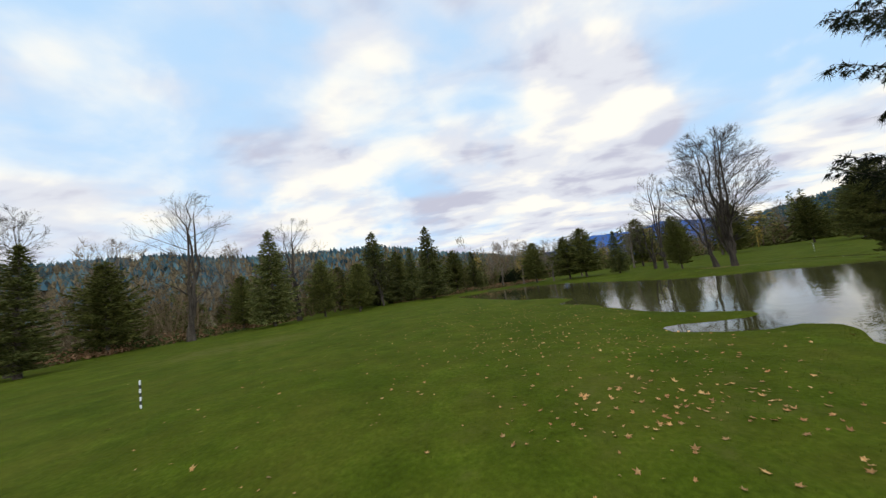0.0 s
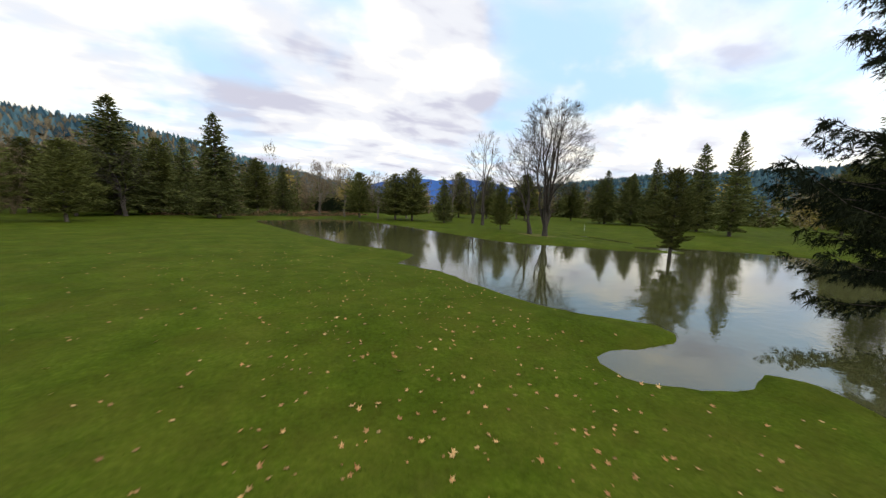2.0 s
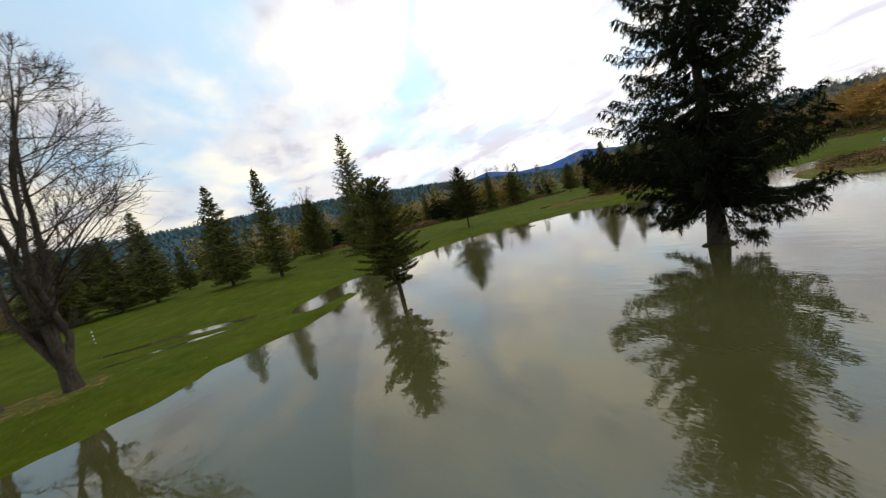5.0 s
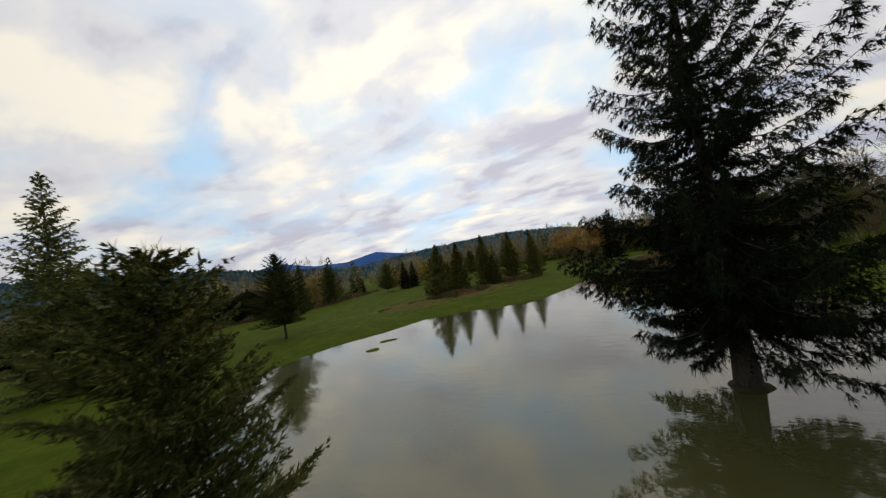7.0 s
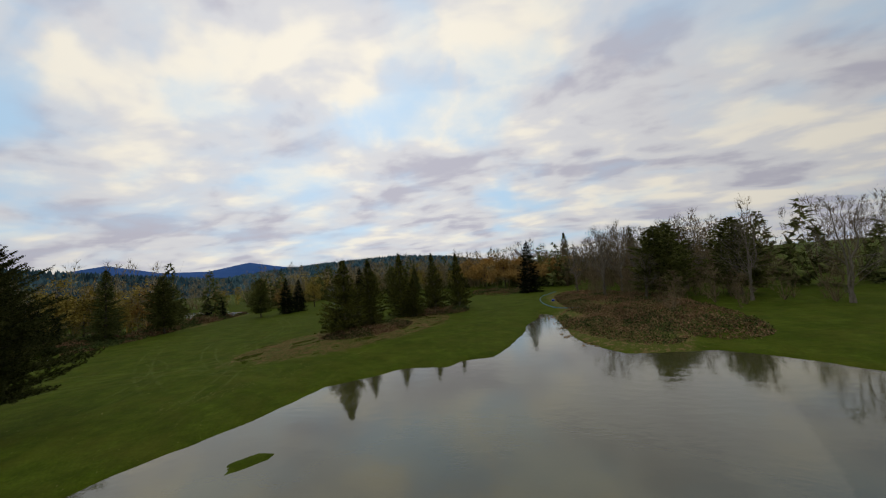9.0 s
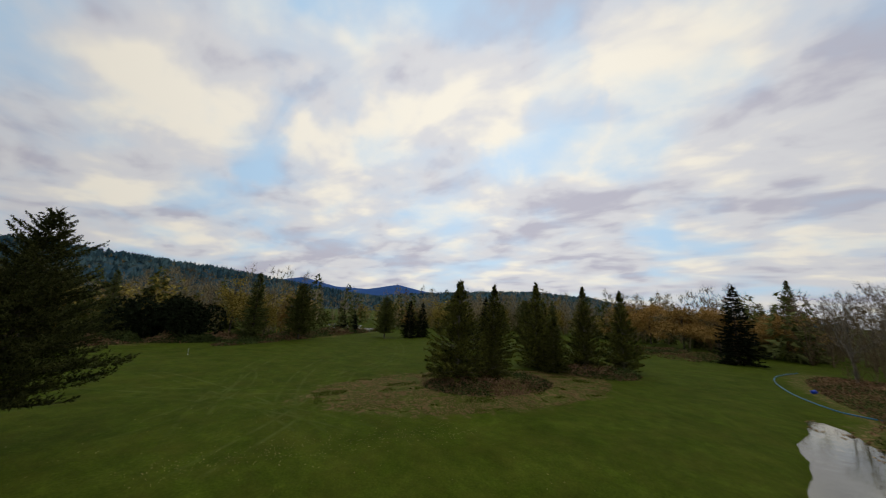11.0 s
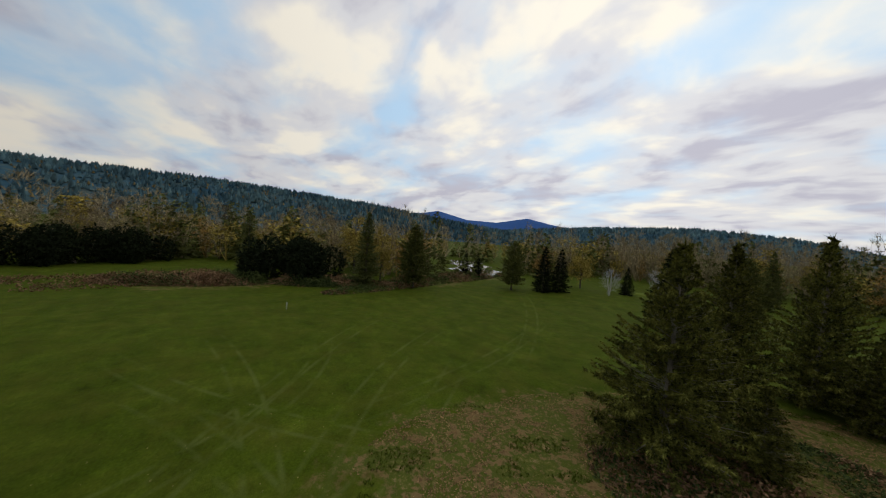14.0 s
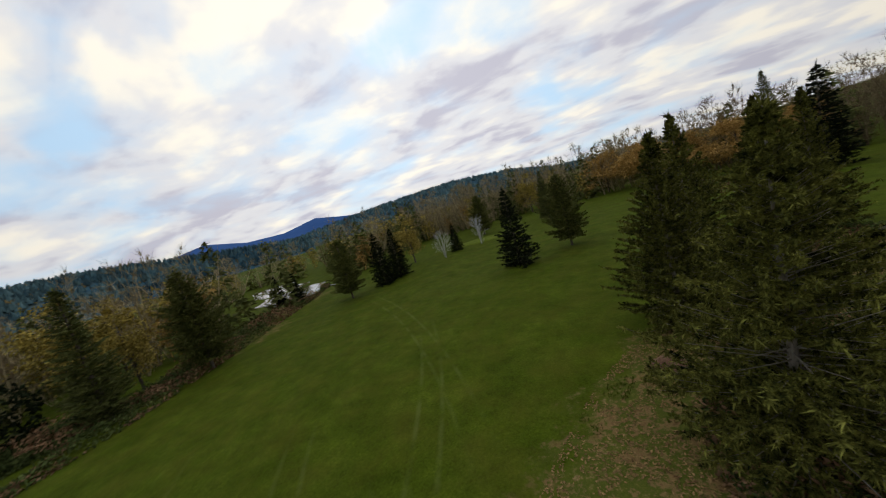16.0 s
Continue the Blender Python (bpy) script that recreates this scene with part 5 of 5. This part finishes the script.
# ---------------------------------------------------------------- small things
def striped_pole(x, y, h):
    """A white yardage pole with black bands."""
    pole = new("yardage_pole")
    n = 7
    for i in range(n):
        tb = Tubes()
        tb.add([(0, 0, h * i / n), (0, 0, h * (i + 1) / n - 0.002)], [0.032, 0.032], 12)
        part("band", tb.mesh("band", M_WHITE if i % 2 == 0 else M_BLACK), pole, "black painted band" if i % 2 else "white painted band")
    cap = Tubes()
    cap.add([(0, 0, h - 0.004), (0, 0, h + 0.015), (0, 0, h + 0.03)], [0.034, 0.03, 0.012], 12)
    part("cap", cap.mesh("cap", M_WHITE), pole)
    stand(pole, x, y, 0, 1.0, 0.02)
    return tagged(pole, "white yardage pole with black bands in the grass", "pole", "yardage poles")


M_WHITE = mat("white_paint", [(0.70, 0.69, 0.66), (0.82, 0.81, 0.78)], scale=5, fine=40, rough=0.5, bump=0.1)
M_BLACK = mat("black_paint", [(0.012, 0.012, 0.013), (0.03, 0.03, 0.03)], scale=5, fine=40, rough=0.5, bump=0.1)
M_HOSE = mat("blue_hose_plastic", [(0.03, 0.16, 0.28), (0.04, 0.22, 0.36)], scale=2, fine=20, rough=0.4, bump=0.1)
M_BLUEP = mat("blue_barrel_plastic", [(0.015, 0.05, 0.42), (0.03, 0.08, 0.52)], scale=2, fine=20, rough=0.45, bump=0.1)
striped_pole(-13.9, 14.9, 1.2)
striped_pole(103, -22.7, 0.9)
striped_pole(62, 53.5, 1.4)


def hose():
    tb = Tubes()
    key = [(22, -82), (26.7, -74), (29.0, -66), (29.9, -57), (29.2, -51), (27.8, -48.6), (24.5, -46.8)]
    pts = []
    for i in range(len(key) - 1):
        for s in np.linspace(0, 1, 8, endpoint=False):
            p = [key[max(i - 1, 0)], key[i], key[i + 1], key[min(i + 2, len(key) - 1)]]
            c = [0.5 * (2 * p[1][k] + (p[2][k] - p[0][k]) * s + (2 * p[0][k] - 5 * p[1][k] + 4 * p[2][k] - p[3][k]) * s * s + (3 * p[1][k] - p[0][k] - 3 * p[2][k] + p[3][k]) * s ** 3) for k in (0, 1)]
            pts.append((c[0], c[1], float(ground_z(np.array([c[0]]), np.array([c[1]]))[0]) + 0.06))
    tb.add(pts, [0.06] * len(pts), 8)
    tagged(new("drain_hose", tb.mesh("drain_hose", M_HOSE)), "long blue drain hose curving over the grass", "hose")
    # float beside the hose: a lying barrel with hoops and two lids
    fl = new("barrel")
    body = Tubes()
    body.add([(-0.55, 0, 0.4), (-0.5, 0, 0.4), (-0.2, 0, 0.4), (0.2, 0, 0.4), (0.5, 0, 0.4), (0.55, 0, 0.4)], [0.30, 0.36, 0.40, 0.40, 0.36, 0.30], 16)
    part("body", body.mesh("body", M_BLUEP), fl)
    for x in (-0.22, 0.22):
        r = Tubes()
        r.add([(x - 0.03, 0, 0.4), (x, 0, 0.4), (x + 0.03, 0, 0.4)], [0.405, 0.425, 0.405], 16)
        part("hoop", r.mesh("hoop", M_BLUEP), fl)
    stand(fl, 27.2, -59.5, 35, 0.55)
    tagged(fl, "blue plastic barrel lying beside the hose", "barrel")


hose()


def soil_heap(x, y, rx, ry, h, turn):
    """A small dug heap of red-brown earth with a lumpy top."""
    bm = bmesh.new()
    bmesh.ops.create_grid(bm, x_segments=22, y_segments=22, size=1.0)
    for v in bm.verts:
        r = math.hypot(v.co.x, v.co.y)
        n = float(wobble(v.co.x, v.co.y, 0.13, 2.0)) * 0.07 + float(wobble(v.co.x, v.co.y, 0.35, 5.0)) * 0.16
        v.co = (v.co.x * rx, v.co.y * ry, max(0.0, 1 - r ** 1.7) * h * (1 + n * 2) + n * 0.12 - 0.06 - 0.3 * max(0, r - 0.9))
    me = bpy.data.meshes.new("soil_heap")
    bm.to_mesh(me)
    bm.free()
    me.polygons.foreach_set("use_smooth", np.ones(len(me.polygons), dtype=bool))
    me.materials.append(M_SOIL)
    tagged(stand(new("soil_heap", me), x, y, turn), "low heap of bare red-brown earth by cedars", "soil")


M_SOIL = mat("red_brown_earth", [(0.10, 0.045, 0.024), (0.17, 0.085, 0.048), (0.22, 0.125, 0.075)], scale=3, fine=25, bump=0.8, rough=0.95)
soil_heap(65.7, -39.2, 1.1, 0.9, 0.45, 20)


def putting_green(name, x, y, rx, ry, turn):
    """A low close-mown oval with a soft raised edge."""
    bm = bmesh.new()
    rings = [[bm.verts.new((math.cos(a) * rx * k * (1 + 0.08 * math.sin(2 * a + 1) + 0.05 * math.sin(3 * a)), math.sin(a) * ry * k * (1 + 0.06 * math.cos(3 * a)), z)) for a in np.linspace(0, 2 * math.pi, 40, endpoint=False)]
             for k, z in ((1.06, -0.25), (1.0, 0.12), (0.7, 0.22), (0.3, 0.25))]
    for lo, hi in zip(rings, rings[1:]):
        for i in range(40):
            bm.faces.new((lo[i], lo[(i + 1) % 40], hi[(i + 1) % 40], hi[i]))
    bm.faces.new(rings[-1])
    me = bpy.data.meshes.new(name)
    bm.to_mesh(me)
    bm.free()
    me.materials.append(M_GREEN)
    me.polygons.foreach_set("use_smooth", np.ones(len(me.polygons), dtype=bool))
    tagged(stand(new(name, me), x, y, turn), "pale close-mown putting green", "green", kind="structure")


M_GREEN = mat("close_mown_green", [(0.095, 0.125, 0.014), (0.120, 0.150, 0.020), (0.145, 0.170, 0.028)], scale=0.3, fine=6.0, bump=0.2, rough=0.9, spec=0.03)
putting_green("putting_green_1", 176, -22, 11, 8, 40)
putting_green("putting_green_2", 87.5, -102, 5.5, 4, 10)


# ---------------------------------------------------------------- fallen leaves and grass
def leaf_shapes(P, size, rng, lobed=True):
    """Flat, slightly curled leaves lying every way, five-lobed or oval."""
    n = len(P)
    rad = np.array([1.0, 0.42, 0.85, 0.36, 0.62, 0.22, 0.30, 0.22, 0.62, 0.36, 0.85, 0.42]) if lobed else np.array([1.0, 0.55, 0.45, 0.55, 0.9, 0.55, 0.45, 0.55])
    m = len(rad)
    ang = np.linspace(0, 2 * math.pi, m, endpoint=False)[None] + rng.uniform(0, 6.283, n)[:, None]
    r = rad[None] * rng.uniform(0.85, 1.15, (n, m)) * size[:, None] * 0.5
    tilt = rng.normal(0, 0.22, (n, 2))
    lx, ly = np.cos(ang) * r, np.sin(ang) * r
    curl = rng.uniform(0.2, 0.9, n)[:, None] * (r / size[:, None] * 2) ** 2 * size[:, None] * 0.22
    lz = lx * tilt[:, :1] + ly * tilt[:, 1:] + curl
    V = np.stack([P[:, :1] + lx, P[:, 1:2] + ly, P[:, 2:] + np.maximum(lz, -0.02) + 0.02], -1)
    C = P[:, None] + (0, 0, 0.022)
    V = np.concatenate([V, C], 1).reshape(-1, 3)
    k = np.arange(m)
    F = (np.arange(n)[:, None, None] * (m + 1) + np.stack([k, (k + 1) % m, 0 * k + m], 1)[None]).reshape(-1, 3)
    return V, F


def on_ground(x, y, keep_land=0.15):
    ok = shore_distance(x, y) > keep_land
    x, y = x[ok], y[ok]
    return np.stack([x, y, ground_z(x, y)], 1)


rng = np.random.default_rng(91)
spots = [(5.5, 7.5, 2.2, 1.6, 60), (3.5, 9.0, 2.0, 1.5, 50), (5.5, 14, 3.0, 3.0, 130), (3.5, 19, 3.0, 4.0, 150), (8, 12, 2.2, 2.5, 50), (2, 4, 4, 3, 70), (4.6, 7.2, 1.5, 1.0, 80), (8.5, 21, 2.2, 4, 90), (-4, 13, 4, 4, 40), (6, 28, 4, 5, 150), (4, 36, 5, 6, 110), (-2, 24, 5, 8, 60), (12, 24.5, 1.2, 2, 18), (-9, 6, 3, 3, 14), (-12, 28, 5, 5, 18)]
P = np.concatenate([np.stack([rng.normal(x, sx, n), rng.normal(y, sy, n)], 1) for x, y, sx, sy, n in spots] + [np.stack([rng.uniform(-14, 14, 130), rng.uniform(-2, 50, 130)], 1)])
P = on_ground(P[:, 0], P[:, 1])
V, F = leaf_shapes(P, rng.uniform(0.08, 0.22, len(P)), rng)
tagged(new("fallen_maple_leaves", mesh_np("fallen_maple_leaves", V, F, M_LEAF)), "dry tan maple leaves strewn over the lawn", "leaves", kind="stuff")
t = rng.uniform(0, 1, 520)
x = 67 + t * -10.5 + rng.normal(0, 0.8, 520)
y = -6 - 15.5 * t - 3.0 * np.sin(t * math.pi) * 0.3 + rng.normal(0, 0.8, 520)
x, y = np.concatenate([x, rng.uniform(46, 80, 500), rng.normal(38, 3, 140)]), np.concatenate([y, rng.uniform(-22, 6, 500), rng.normal(44, 4, 140)])
P = on_ground(x, y)
V, F = leaf_shapes(P, rng.uniform(0.04, 0.10, len(P)), rng, False)
tagged(new("fallen_yellow_leaves", mesh_np("fallen_yellow_leaves", V, F, M_YLEAF)), "small yellow leaves blown into lines on grass", "leaves", kind="stuff")

# flotsam along the flooded bank
x, y = rng.uniform(26, 34, 16000), rng.uniform(-47, -20, 16000)
d = shore_distance(x, y)
ok = (d > -1.3) & (d < 0.35) & (x < 33.2) & (wobble(x, y, 0.9, 2.0) + 0.5 * wobble(x, y, 0.3, 5.0) > 0.35)
x, y = x[ok], y[ok]
P = np.stack([x, y, np.maximum(ground_z(x, y), WATER_Z - 0.012)], 1)
V, F = leaf_shapes(P, rng.uniform(0.08, 0.26, len(P)), rng, False)
tagged(new("flotsam", mesh_np("flotsam", V, F, M_LITTER)), "brown leaves and debris floating by the bank", "litter", kind="stuff")

# dry litter and tufts over the cedar mound
u, r = rng.uniform(0, 6.283, 34000), np.sqrt(rng.uniform(0, 1, 34000))
c, q = math.cos(radians(57)), math.sin(radians(57))
lx, ly = np.cos(u) * r * 18.5, np.sin(u) * r * 8.8
x, y = 61.3 + lx * c - ly * q, -34.5 + lx * q + ly * c
clump = wobble(x, y, 1.6, 4.0) + 0.6 * wobble(x, y, 0.6, 7.0)
P = on_ground(x[clump > -0.12], y[clump > -0.12])
V, F = leaf_shapes(P, rng.uniform(0.07, 0.17, len(P)), rng, False)
tagged(new("leaf_litter", mesh_np("leaf_litter", V, F, M_LITTER)), "brown leaf litter under the cedar clump", "litter", kind="stuff")
P = on_ground(x[clump < -0.55], y[clump < -0.55])
V, F = sprays(P, rng.normal(0, 0.5, (len(P), 3)) + (0, 0, 1.0), rng.uniform(0.08, 0.2, len(P)), np.full(len(P), 0.025), 4, rng, 0.4, 0.5)
tagged(new("grass_tufts", mesh_np("grass_tufts", V, F, M_BLADE)), "rough grass tufts among the litter", "grass", kind="stuff")
# grass blades on the lawn that is passed low, and longer ones along the water's edge
x, y = rng.uniform(-9, 17, 62000), rng.uniform(-1, 36, 62000)
P = on_ground(x, y, 0.02)
V, F = sprays(P, rng.normal(0, 0.35, (len(P), 3)) + (0, 0, 0.8), rng.uniform(0.03, 0.07, len(P)), np.full(len(P), 0.009), 1, rng, 0.1, 0.4)
tagged(new("grass_blades", mesh_np("grass_blades", V, F, M_BLADE)), "short green blades of mown grass", "grass", kind="stuff")
x, y = rng.uniform(5, 66, 260000), rng.uniform(-40, 60, 260000)
d = shore_distance(x, y)
ok = (d < 0.3) & (d > -0.1 - 0.7 * rng.uniform(0, 1, len(d)) ** 4)
x, y = x[ok], y[ok]
P = np.stack([x, y, np.maximum(ground_z(x, y), WATER_Z - 0.03)], 1)
V, F = needles(P, rng.normal(0, 0.4, (len(P), 3)) + (0, 0, 1.0), rng.uniform(0.02, 0.055, len(P)), np.full(len(P), 0.014), 4, rng, 0.4)
tagged(new("shore_grass", mesh_np("shore_grass", V, F, M_BLADE)), "longer grass standing in the water's edge", "grass", kind="stuff")
